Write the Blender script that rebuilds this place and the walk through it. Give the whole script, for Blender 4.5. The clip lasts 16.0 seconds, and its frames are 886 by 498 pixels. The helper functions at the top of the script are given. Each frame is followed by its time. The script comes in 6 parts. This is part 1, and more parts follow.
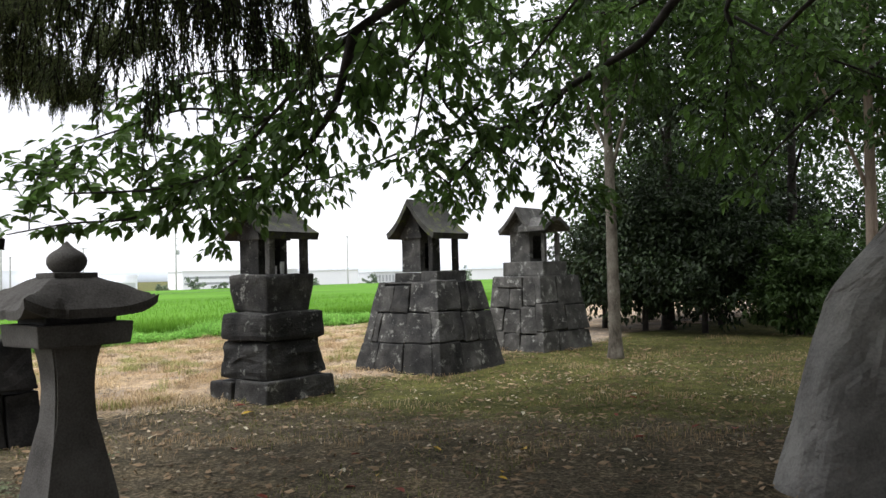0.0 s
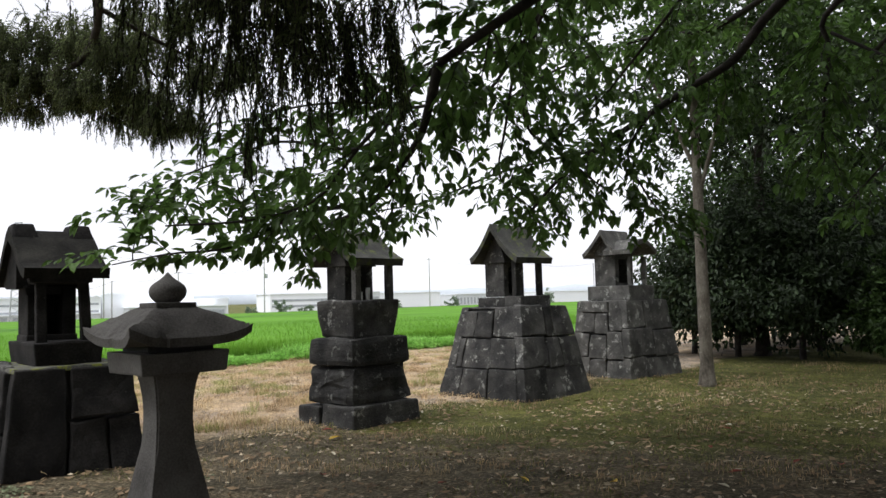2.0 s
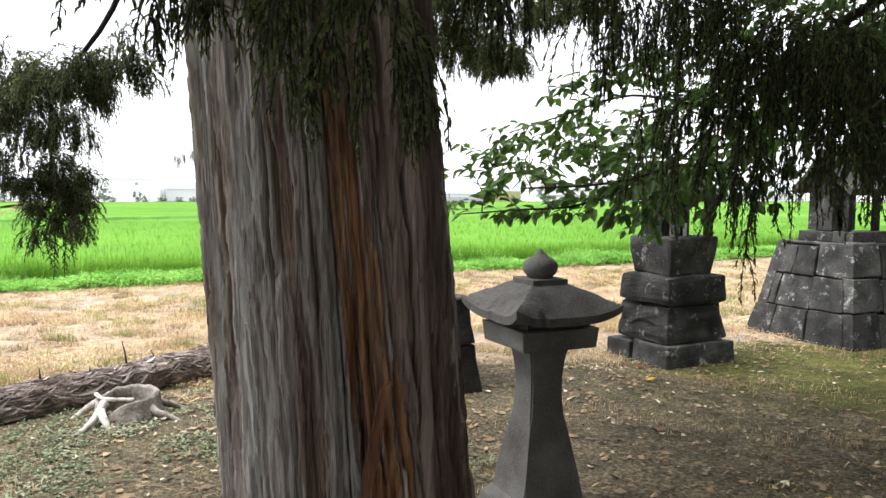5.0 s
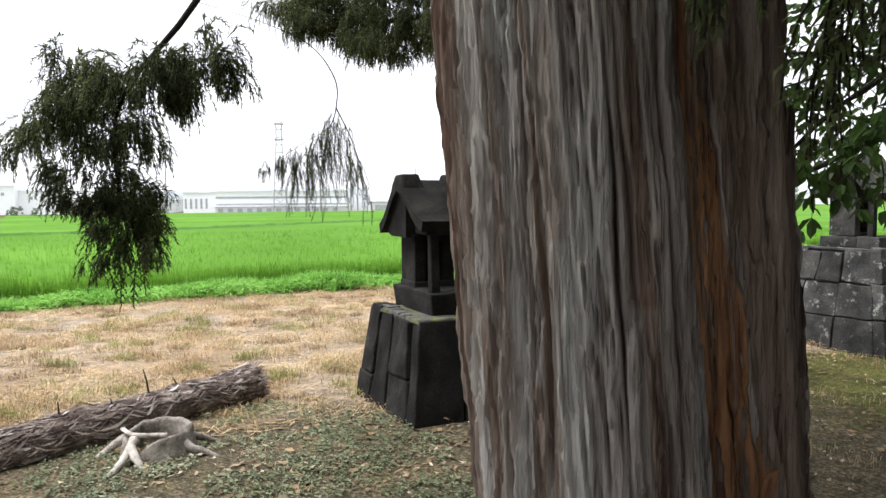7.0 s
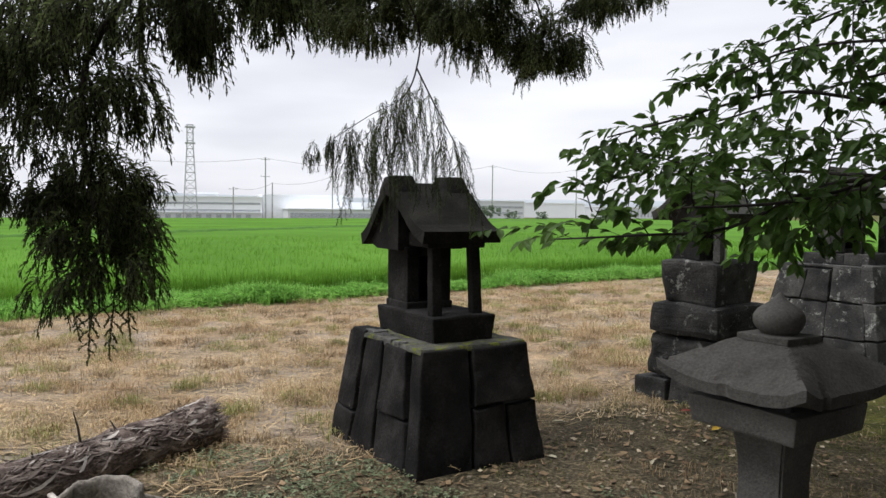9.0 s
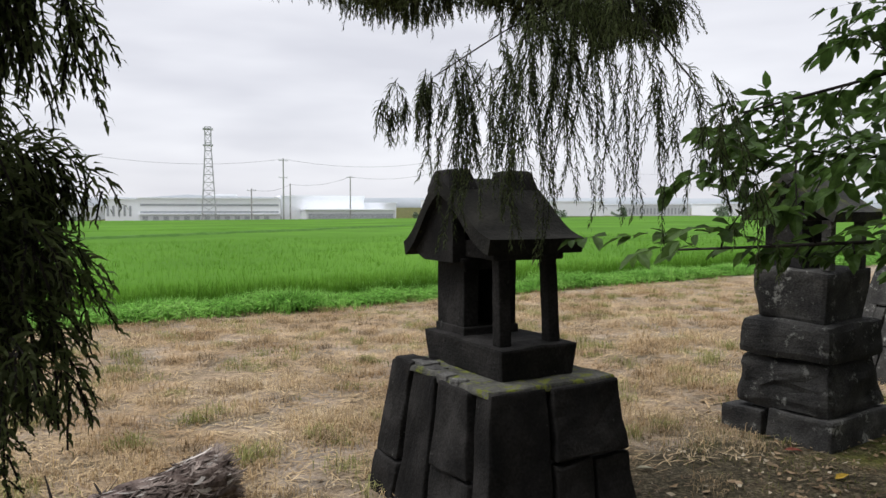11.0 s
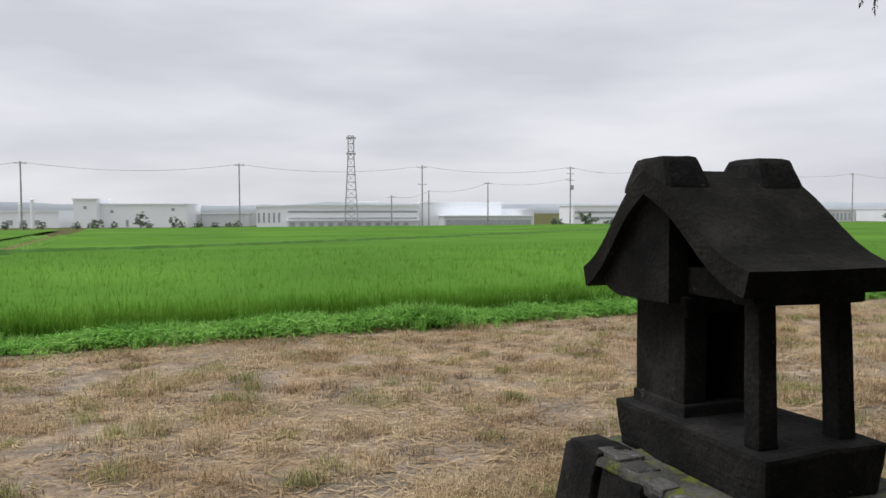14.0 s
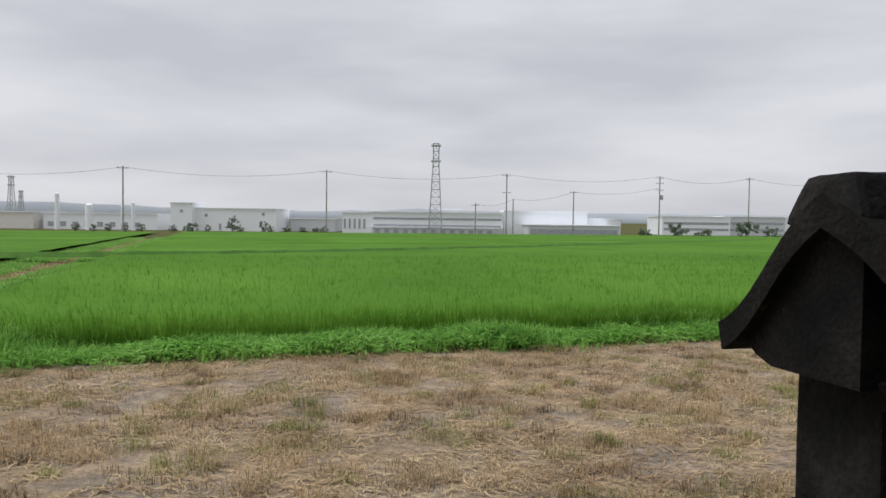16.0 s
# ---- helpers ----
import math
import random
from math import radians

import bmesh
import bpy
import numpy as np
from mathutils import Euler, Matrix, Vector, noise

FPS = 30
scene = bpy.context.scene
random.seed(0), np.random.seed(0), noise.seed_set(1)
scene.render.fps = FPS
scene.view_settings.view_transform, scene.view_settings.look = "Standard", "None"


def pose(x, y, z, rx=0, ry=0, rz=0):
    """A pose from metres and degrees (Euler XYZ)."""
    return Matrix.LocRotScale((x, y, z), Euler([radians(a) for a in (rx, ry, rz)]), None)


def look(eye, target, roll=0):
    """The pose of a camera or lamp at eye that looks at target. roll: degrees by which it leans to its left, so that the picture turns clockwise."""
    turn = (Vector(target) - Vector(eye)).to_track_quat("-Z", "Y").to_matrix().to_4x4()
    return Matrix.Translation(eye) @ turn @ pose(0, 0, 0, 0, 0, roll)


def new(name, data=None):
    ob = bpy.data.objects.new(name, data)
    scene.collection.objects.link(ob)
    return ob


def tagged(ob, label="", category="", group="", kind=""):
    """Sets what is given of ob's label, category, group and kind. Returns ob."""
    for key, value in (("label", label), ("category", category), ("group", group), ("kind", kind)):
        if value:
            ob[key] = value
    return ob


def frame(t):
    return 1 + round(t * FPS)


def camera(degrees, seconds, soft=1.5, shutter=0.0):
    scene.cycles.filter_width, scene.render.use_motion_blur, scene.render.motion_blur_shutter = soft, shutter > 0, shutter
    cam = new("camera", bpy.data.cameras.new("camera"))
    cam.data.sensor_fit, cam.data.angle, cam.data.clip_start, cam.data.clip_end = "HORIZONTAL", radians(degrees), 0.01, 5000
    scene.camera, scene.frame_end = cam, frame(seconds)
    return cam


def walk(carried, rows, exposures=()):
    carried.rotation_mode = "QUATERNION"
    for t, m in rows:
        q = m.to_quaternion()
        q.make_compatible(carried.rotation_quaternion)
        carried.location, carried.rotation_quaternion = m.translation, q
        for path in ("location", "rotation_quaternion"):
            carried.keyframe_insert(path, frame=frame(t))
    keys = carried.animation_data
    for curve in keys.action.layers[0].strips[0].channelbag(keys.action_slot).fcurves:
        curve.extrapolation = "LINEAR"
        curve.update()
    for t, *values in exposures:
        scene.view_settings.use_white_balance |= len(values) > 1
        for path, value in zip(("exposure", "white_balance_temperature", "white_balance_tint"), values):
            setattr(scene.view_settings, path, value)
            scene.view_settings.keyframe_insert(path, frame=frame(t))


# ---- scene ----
cam = camera(60.5, 16.0)
PATH = [
    (0, (-0.003, 0.076, 1.075), (-0.071, 2.074, 1.14), -1.4),
    (0.5, (-0.018, 0.083, 1.08), (-0.136, 2.077, 1.174), -1.4),
    (1, (-0.009, 0.083, 1.107), (-0.177, 2.073, 1.21), -1.4),
    (1.5, (-0.009, 0.06, 1.11), (-0.232, 2.044, 1.234), -1.6),
    (2, (-0.026, 0.076, 1.107), (-0.305, 2.052, 1.236), -1.5),
    (2.5, (-0.074, 0.141, 1.111), (-0.339, 2.122, 1.203), -1.3),
    (3, (-0.132, 0.205, 1.238), (-0.367, 2.192, 1.216), -1.3),
    (3.5, (-0.178, 0.193, 1.377), (-0.459, 2.172, 1.322), -0.9),
    (4, (-0.241, 0.125, 1.443), (-0.7, 2.069, 1.339), -0.5),
    (4.3, (-0.315, 0.091, 1.47), (-0.93, 1.989, 1.329), 1.0),
    (4.5, (-0.355, 0.051, 1.488), (-1.095, 1.901, 1.323), 0.9),
    (5, (-0.524, -0.022, 1.53), (-1.447, 1.746, 1.374), 0.4),
    (5.2, (-0.607, -0.038, 1.54), (-1.57, 1.708, 1.382), 0.1),
    (7.3, (-1.335, 0.061, 1.552), (-2.124, 1.894, 1.422), 0.1),
    (7.5, (-1.447, 0.092, 1.545), (-2.185, 1.947, 1.417), 0.8),
    (8, (-1.697, 0.182, 1.549), (-2.318, 2.079, 1.433), 0.9),
    (8.5, (-1.873, 0.355, 1.517), (-2.466, 2.262, 1.406), 0.7),
    (9, (-2.038, 0.581, 1.53), (-2.669, 2.476, 1.42), 0.7),
    (9.2, (-2.101, 0.661, 1.516), (-2.749, 2.55, 1.413), 0.6),
    (11.5, (-2.698, 1.65, 1.545), (-3.389, 3.523, 1.433), -0.2),
    (12, (-2.814, 1.863, 1.555), (-3.546, 3.721, 1.451), -0.3),
    (12.5, (-2.893, 2.02, 1.575), (-3.66, 3.865, 1.482), -0.3),
    (13, (-2.985, 2.255, 1.574), (-3.841, 4.06, 1.486), -0.3),
    (13.5, (-3.08, 2.415, 1.55), (-4.017, 4.18, 1.46), -0.1),
    (14, (-3.236, 2.588, 1.547), (-4.236, 4.317, 1.451), -0.1),
    (14.5, (-3.369, 2.703, 1.563), (-4.358, 4.438, 1.468), 0.4),
    (15, (-3.458, 2.819, 1.575), (-4.521, 4.51, 1.481), 0.5),
    (15.5, (-3.533, 3.036, 1.596), (-4.652, 4.691, 1.507), -0.1),
    (16, (-3.588, 3.207, 1.611), (-4.772, 4.817, 1.534), 0.8),
]
walk(cam, [(t, look(eye, target, roll)) for t, eye, target, roll in PATH], [(0, 1.05), (1.0, 0.95), (2.0, 0.80), (2.8, 0.82), (3.5, 1.15), (4.5, 1.55), (5.2, 1.75), (7.3, 1.1), (8.2, 0.6), (9.2, 0.45), (12.5, 0.25), (14.5, 0.07), (16, -0.04)])

# ---- world, sun, exposure ----
world = bpy.data.worlds.new("overcast")
scene.world = world
world.use_nodes = True
wn, wl = world.node_tree.nodes, world.node_tree.links
wn.clear()
w_out = wn.new("ShaderNodeOutputWorld")
w_bg = wn.new("ShaderNodeBackground")
w_sky = wn.new("ShaderNodeTexSky")
w_sky.sky_type, w_sky.sun_disc = "NISHITA", False
w_sky.sun_elevation, w_sky.sun_rotation = radians(67), radians(229.4)
w_co = wn.new("ShaderNodeTexCoord")
w_map = wn.new("ShaderNodeMapping")
w_map.inputs["Scale"].default_value = (1.3, 1.3, 6.0)
w_noise = wn.new("ShaderNodeTexNoise")
w_noise.inputs["Scale"].default_value, w_noise.inputs["Detail"].default_value = 1.6, 4.0
w_ramp = wn.new("ShaderNodeValToRGB")
w_ramp.color_ramp.elements[0].position, w_ramp.color_ramp.elements[0].color = 0.36, (0.525, 0.53, 0.58, 1)
w_ramp.color_ramp.elements[1].position, w_ramp.color_ramp.elements[1].color = 0.64, (0.695, 0.70, 0.74, 1)
w_mul = wn.new("ShaderNodeMix")
w_mul.data_type, w_mul.blend_type = "RGBA", "MULTIPLY"
w_mul.inputs[0].default_value = 1.0
w_mul.inputs[7].default_value = (10.0, 10.0, 10.0, 1)
w_mix = wn.new("ShaderNodeMix")
w_mix.data_type = "RGBA"
w_mix.inputs[0].default_value = 0.94
wl.new(w_co.outputs["Generated"], w_map.inputs["Vector"])
wl.new(w_map.outputs[0], w_noise.inputs["Vector"])
wl.new(w_noise.outputs["Fac"], w_ramp.inputs[0])
wl.new(w_ramp.outputs[0], w_mul.inputs[6])
wl.new(w_sky.outputs[0], w_mix.inputs[6])
wl.new(w_mul.outputs[2], w_mix.inputs[7])
wl.new(w_mix.outputs[2], w_bg.inputs[0])
w_bg.inputs[1].default_value = 0.11
wl.new(w_bg.outputs[0], w_out.inputs[0])

sun_data = bpy.data.lights.new("sun", "SUN")
sun_data.energy, sun_data.angle, sun_data.color = 2.15, radians(40), (0.99, 0.985, 1.0)
sun = new("sun", sun_data)
sun.matrix_world = look((-7, -6, 22), (0, 0, 0))

# ---- materials ----


def mat(name, base, rough=0.85, dark=None, light=None, scale=6.0, fine=60.0, bump=0.3, spots=None, spot_at=0.62, stretch=(1, 1, 1),
        island=0.0, random_ob=0.0, coords="Object", translucent=0.0, metal=0.0, spec=0.25):
    """A procedural surface: two scales of colour variation, optional patches, fine relief."""
    m = bpy.data.materials.new(name)
    m.use_nodes = True
    n, l = m.node_tree.nodes, m.node_tree.links
    bsdf = n["Principled BSDF"]
    bsdf.inputs["Roughness"].default_value = rough
    bsdf.inputs["Metallic"].default_value = metal
    bsdf.inputs["Specular IOR Level"].default_value = spec
    co = n.new("ShaderNodeTexCoord")
    mp = n.new("ShaderNodeMapping")
    mp.inputs["Scale"].default_value = stretch
    l.new(co.outputs[coords], mp.inputs["Vector"])
    big, small = n.new("ShaderNodeTexNoise"), n.new("ShaderNodeTexNoise")
    big.inputs["Scale"].default_value, big.inputs["Detail"].default_value = scale, 5
    small.inputs["Scale"].default_value, small.inputs["Detail"].default_value = fine, 4
    for t in (big, small):
        l.new(mp.outputs[0], t.inputs["Vector"])
    dark = dark or [c * 0.6 for c in base]
    light = light or [min(1, c * 1.5) for c in base]
    ramp = n.new("ShaderNodeValToRGB")
    e = ramp.color_ramp.elements
    e[0].position, e[0].color = 0.3, (*dark, 1)
    e[1].position, e[1].color = 0.72, (*light, 1)
    mid = e.new(0.5)
    mid.color = (*base, 1)
    add = n.new("ShaderNodeMath")
    add.operation = "MULTIPLY_ADD"
    add.inputs[1].default_value = 0.45
    l.new(small.outputs["Fac"], add.inputs[0])
    sub = n.new("ShaderNodeMath")
    sub.operation = "MULTIPLY_ADD"
    sub.inputs[1].default_value, sub.inputs[2].default_value = 0.9, -0.17
    l.new(big.outputs["Fac"], sub.inputs[0])
    l.new(sub.outputs[0], add.inputs[2])
    l.new(add.outputs[0], ramp.inputs[0])
    colour = ramp.outputs[0]
    if spots:
        patch = n.new("ShaderNodeTexNoise")
        patch.inputs["Scale"].default_value, patch.inputs["Detail"].default_value = scale * 1.7, 8
        patch.inputs["Roughness"].default_value = 0.75
        l.new(mp.outputs[0], patch.inputs["Vector"])
        pr = n.new("ShaderNodeValToRGB")
        pr.color_ramp.elements[0].position, pr.color_ramp.elements[0].color = spot_at, (0, 0, 0, 1)
        pr.color_ramp.elements[1].position, pr.color_ramp.elements[1].color = spot_at + 0.07, (1, 1, 1, 1)
        l.new(patch.outputs["Fac"], pr.inputs[0])
        mx = n.new("ShaderNodeMix")
        mx.data_type = "RGBA"
        mx.inputs[7].default_value = (*spots, 1)
        l.new(pr.outputs[0], mx.inputs[0])
        l.new(colour, mx.inputs[6])
        colour = mx.outputs[2]
    if island or random_ob:
        source = n.new("ShaderNodeNewGeometry").outputs["Random Per Island"] if island else n.new("ShaderNodeObjectInfo").outputs["Random"]
        amount = island or random_ob
        hs = n.new("ShaderNodeHueSaturation")
        mr = n.new("ShaderNodeMapRange")
        mr.inputs["To Min"].default_value, mr.inputs["To Max"].default_value = 1 - amount, 1 + amount
        l.new(source, mr.inputs["Value"])
        l.new(mr.outputs[0], hs.inputs["Value"])
        l.new(colour, hs.inputs["Color"])
        colour = hs.outputs[0]
    l.new(colour, bsdf.inputs["Base Color"])
    if bump:
        bp = n.new("ShaderNodeBump")
        bp.inputs["Strength"].default_value, bp.inputs["Distance"].default_value = bump, 0.02
        l.new(add.outputs[0], bp.inputs["Height"])
        l.new(bp.outputs[0], bsdf.inputs["Normal"])
    if translucent:
        tr = n.new("ShaderNodeBsdfTranslucent")
        l.new(colour, tr.inputs["Color"])
        ms = n.new("ShaderNodeMixShader")
        ms.inputs[0].default_value = translucent
        l.new(bsdf.outputs[0], ms.inputs[1])
        l.new(tr.outputs[0], ms.inputs[2])
        l.new(ms.outputs[0], n["Material Output"].inputs[0])
    return m


STONE = mat("dark_andesite", (0.047, 0.046, 0.044), 0.92, (0.022, 0.022, 0.022), (0.095, 0.093, 0.086), 5, 70, 0.7, spots=(0.26, 0.262, 0.24), spot_at=0.575, random_ob=0.4, spec=0.15)
# darker andesite copies for the nearest shrine, its backlit shade put into the colour
STONE_BACKLIT = mat("backlit_dark_andesite", (0.019, 0.018, 0.017), 0.95, (0.010, 0.010, 0.010), (0.038, 0.036, 0.034), 5, 70, 0.6, spots=(0.10, 0.10, 0.09), spot_at=0.635, random_ob=0.25, spec=0.1)
ROOF_BACKLIT = mat("backlit_dark_roof_stone", (0.018, 0.0175, 0.0155), 0.95, (0.010, 0.010, 0.009), (0.034, 0.033, 0.028), 5, 60, 0.7, spots=(0.05, 0.055, 0.022), spot_at=0.62, spec=0.1)
STONE_PALE = mat("pale_andesite", (0.074, 0.072, 0.067), 0.9, (0.033, 0.033, 0.031), (0.14, 0.136, 0.125), 5, 80, 0.55, spots=(0.27, 0.272, 0.25), spot_at=0.56, random_ob=0.25)
LANTERN = mat("smooth_grey_stone", (0.106, 0.100, 0.091), 0.9, (0.056, 0.052, 0.047), (0.165, 0.158, 0.146), 4, 110, 0.45, spots=(0.32, 0.32, 0.3), spot_at=0.72)
MOSS_STONE = mat("mossy_roof_stone", (0.048, 0.048, 0.043), 0.95, (0.025, 0.025, 0.024), (0.085, 0.083, 0.075), 5, 60, 0.6, spots=(0.085, 0.10, 0.032), spot_at=0.53)
MOSS_TOP = mat("moss_grown_slab", (0.075, 0.074, 0.064), 0.95, (0.035, 0.035, 0.03), (0.14, 0.135, 0.115), 7, 60, 0.8, spots=(0.12, 0.135, 0.02), spot_at=0.52)
# stone darkened to paint the shade in the fire box and behind masonry joints
CAVITY_SHADE = mat("cavity_shade_stone", (0.04, 0.04, 0.04), 0.95)
CUP = mat("white_porcelain", (0.75, 0.75, 0.73), 0.3, (0.7, 0.7, 0.68), (0.8, 0.8, 0.78), bump=0)
MONUMENT = mat("rough_monument_stone", (0.20, 0.193, 0.178), 0.9, (0.115, 0.11, 0.10), (0.29, 0.28, 0.255), 3.2, 70, 0.45, spots=(0.17, 0.12, 0.08), spot_at=0.62)
BARK = mat("cedar_bark", (0.42, 0.40, 0.37), 0.95, (0.21, 0.18, 0.16), (0.61, 0.59, 0.555), 16, 150, 1.0, stretch=(1, 1, 0.08))
# brown bark; on the trunk's right side its darkness also paints in shade
BARK_BROWN_SHADE = mat("brown_bark_with_shade", (0.27, 0.215, 0.18), 0.95, (0.10, 0.075, 0.062), (0.46, 0.38, 0.33), 16, 150, 1.0, stretch=(1, 1, 0.08))
for bark in (BARK, BARK_BROWN_SHADE):
    # the fissure attribute mixes dark brown into cracks between the plates
    bn, bl = bark.node_tree.nodes, bark.node_tree.links
    b_bsdf = bn["Principled BSDF"]
    b_from = b_bsdf.inputs["Base Color"].links[0].from_socket
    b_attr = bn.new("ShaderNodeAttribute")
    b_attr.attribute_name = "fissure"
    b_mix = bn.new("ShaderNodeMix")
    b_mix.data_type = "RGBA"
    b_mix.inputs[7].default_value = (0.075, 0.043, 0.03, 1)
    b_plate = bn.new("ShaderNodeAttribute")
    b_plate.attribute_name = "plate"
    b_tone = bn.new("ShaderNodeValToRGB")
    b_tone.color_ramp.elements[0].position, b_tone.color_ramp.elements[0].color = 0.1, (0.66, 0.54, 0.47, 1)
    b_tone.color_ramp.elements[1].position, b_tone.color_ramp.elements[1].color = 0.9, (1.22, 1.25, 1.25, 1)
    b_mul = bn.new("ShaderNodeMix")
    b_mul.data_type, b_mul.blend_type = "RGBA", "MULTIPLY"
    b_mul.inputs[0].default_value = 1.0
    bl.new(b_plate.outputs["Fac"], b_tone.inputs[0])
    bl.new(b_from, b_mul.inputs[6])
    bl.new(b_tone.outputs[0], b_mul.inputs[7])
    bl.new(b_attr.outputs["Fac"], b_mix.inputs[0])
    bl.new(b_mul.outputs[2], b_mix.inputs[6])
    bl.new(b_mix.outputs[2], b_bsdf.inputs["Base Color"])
BARK_RED = mat("raw_red_cedar_wood", (0.23, 0.11, 0.058), 0.9, (0.08, 0.045, 0.03), (0.46, 0.25, 0.12), 14, 80, 1.0, stretch=(1, 1, 0.13))
BARK_GREY = mat("grey_tree_bark", (0.135, 0.118, 0.095), 0.95, (0.06, 0.052, 0.042), (0.23, 0.21, 0.175), 8, 60, 0.6, stretch=(1, 1, 0.5), spots=(0.36, 0.36, 0.31), spot_at=0.62)
BARK_DARK = mat("dark_cherry_bark", (0.032, 0.027, 0.024), 0.85, (0.018, 0.015, 0.013), (0.055, 0.047, 0.04), 12, 70, 0.5)
LOG_FIBRE = mat("shredded_log_bark", (0.20, 0.16, 0.138), 0.95, (0.08, 0.06, 0.052), (0.40, 0.335, 0.29), 9, 60, 0, island=0.4)
LOG_BARK = mat("brown_log_bark", (0.115, 0.085, 0.073), 0.95, (0.042, 0.031, 0.026), (0.23, 0.18, 0.155), 9, 60, 0.8)
LOG_PALE = mat("pale_peeling_bark", (0.42, 0.38, 0.34), 0.9, (0.26, 0.23, 0.2), (0.6, 0.55, 0.5), 9, 60, 0, island=0.35)
BLEACHED = mat("bleached_root_wood", (0.46, 0.42, 0.37), 0.9, (0.22, 0.19, 0.16), (0.66, 0.61, 0.55), 12, 80, 0.6)
DEADWOOD = mat("weathered_dead_wood", (0.20, 0.178, 0.15), 0.95, (0.06, 0.05, 0.042), (0.38, 0.345, 0.30), 9, 60, 0.7)
CEDAR = mat("cedar_needles", (0.092, 0.115, 0.045), 0.7, (0.052, 0.068, 0.028), (0.145, 0.18, 0.07), 3, 30, 0, island=0.45, translucent=0.5)
CHERRY = mat("cherry_leaves", (0.076, 0.138, 0.032), 0.5, (0.046, 0.087, 0.021), (0.118, 0.21, 0.05), 3, 30, 0, island=0.45, translucent=0.45)
LEAF_DARK = mat("camellia_leaves", (0.019, 0.032, 0.012), 0.55, (0.010, 0.018, 0.007), (0.035, 0.06, 0.02), 3, 30, 0, island=0.45, translucent=0.15)
LEAF_MID = mat("broad_leaves", (0.048, 0.085, 0.024), 0.5, (0.028, 0.05, 0.015), (0.08, 0.14, 0.038), 3, 30, 0, island=0.45, translucent=0.45)
RICE = mat("rice_blades", (0.112, 0.248, 0.026), 0.7, (0.082, 0.19, 0.017), (0.158, 0.315, 0.038), 0.35, 6, 0, coords="Object", island=0.2, translucent=0.5, spec=0.1)
RICE_TOP = mat("rice_canopy", (0.080, 0.190, 0.020), 0.9, (0.060, 0.147, 0.014), (0.112, 0.245, 0.028), 0.12, 9, 0.6, spec=0.05)
BANK = mat("bank_turf", (0.062, 0.15, 0.022), 0.9, (0.045, 0.115, 0.017), (0.09, 0.195, 0.035), 1.2, 14, 0.5)
WEED = mat("verge_weeds", (0.26, 0.50, 0.11), 0.7, (0.17, 0.38, 0.07), (0.36, 0.60, 0.17), 1, 20, 0, island=0.35, translucent=0.5, spec=0.1)
DEAD_GRASS = mat("dead_brown_grass", (0.30, 0.225, 0.14), 0.9, (0.18, 0.135, 0.085), (0.42, 0.325, 0.21), 1, 20, 0, island=0.35, translucent=0.15)
STRAW = mat("dry_straw", (0.47, 0.345, 0.195), 0.9, (0.31, 0.205, 0.11), (0.64, 0.51, 0.32), 1, 20, 0, island=0.35, translucent=0.15)
OLIVE = mat("olive_short_grass", (0.165, 0.175, 0.055), 0.85, (0.10, 0.11, 0.03), (0.26, 0.26, 0.095), 1, 20, 0, island=0.3, translucent=0.2)
SILVER_WEED = mat("grey_green_weeds", (0.20, 0.235, 0.135), 0.85, (0.11, 0.135, 0.07), (0.32, 0.36, 0.24), 1, 20, 0, island=0.4, translucent=0.25)
PALE_TUFT = mat("pale_green_tufts", (0.30, 0.30, 0.11), 0.85, (0.19, 0.20, 0.06), (0.44, 0.42, 0.19), 1, 20, 0, island=0.35, translucent=0.25)
LITTER = mat("fallen_leaves", (0.22, 0.15, 0.085), 0.8, (0.12, 0.08, 0.045), (0.36, 0.27, 0.17), 1, 20, 0, island=0.5)
CHIPS = mat("pale_leaf_scraps", (0.40, 0.33, 0.23), 0.8, (0.26, 0.20, 0.13), (0.55, 0.48, 0.36), 1, 20, 0, island=0.45)
PALE_LITTER = mat("pale_fallen_leaf", (0.5, 0.46, 0.33), 0.7, bump=0)
YELLOW_LEAF = mat("yellow_fallen_leaf", (0.55, 0.36, 0.05), 0.7, bump=0)
RUST_LEAF = mat("rust_fallen_leaf", (0.22, 0.06, 0.04), 0.8, bump=0)
# far surfaces: walls, openings, foliage and hills paled and cooled to imitate haze
WHITE_WALL = mat("white_cladding", (0.91, 0.93, 0.96), 0.6, (0.87, 0.89, 0.92), (0.94, 0.96, 0.98), 0.1, 2, 0)
GREY_WALL = mat("grey_cladding", (0.66, 0.68, 0.70), 0.7, (0.6, 0.62, 0.64), (0.72, 0.74, 0.76), 0.1, 2, 0)
BEIGE_WALL = mat("beige_cladding", (0.74, 0.71, 0.66), 0.7, bump=0)
HAZED_OPENING = mat("haze_paled_opening", (0.38, 0.40, 0.425), 0.6, bump=0)
STEEL = mat("galvanised_steel", (0.45, 0.46, 0.47), 0.5, bump=0, metal=0.5)
CONCRETE = mat("pole_concrete", (0.36, 0.36, 0.35), 0.85, scale=1, fine=15, bump=0)
WIRE = mat("dark_cable", (0.10, 0.10, 0.105), 0.6, bump=0)
HAZED_GREEN = mat("haze_paled_foliage", (0.17, 0.215, 0.15), 0.9, (0.11, 0.14, 0.10), (0.22, 0.28, 0.20), 0.6, 4, 0, island=0.3)
HILL = mat("haze_coloured_hills", (0.48, 0.52, 0.56), 1.0, (0.45, 0.49, 0.53), (0.5, 0.54, 0.58), 0.01, 0.1, 0)


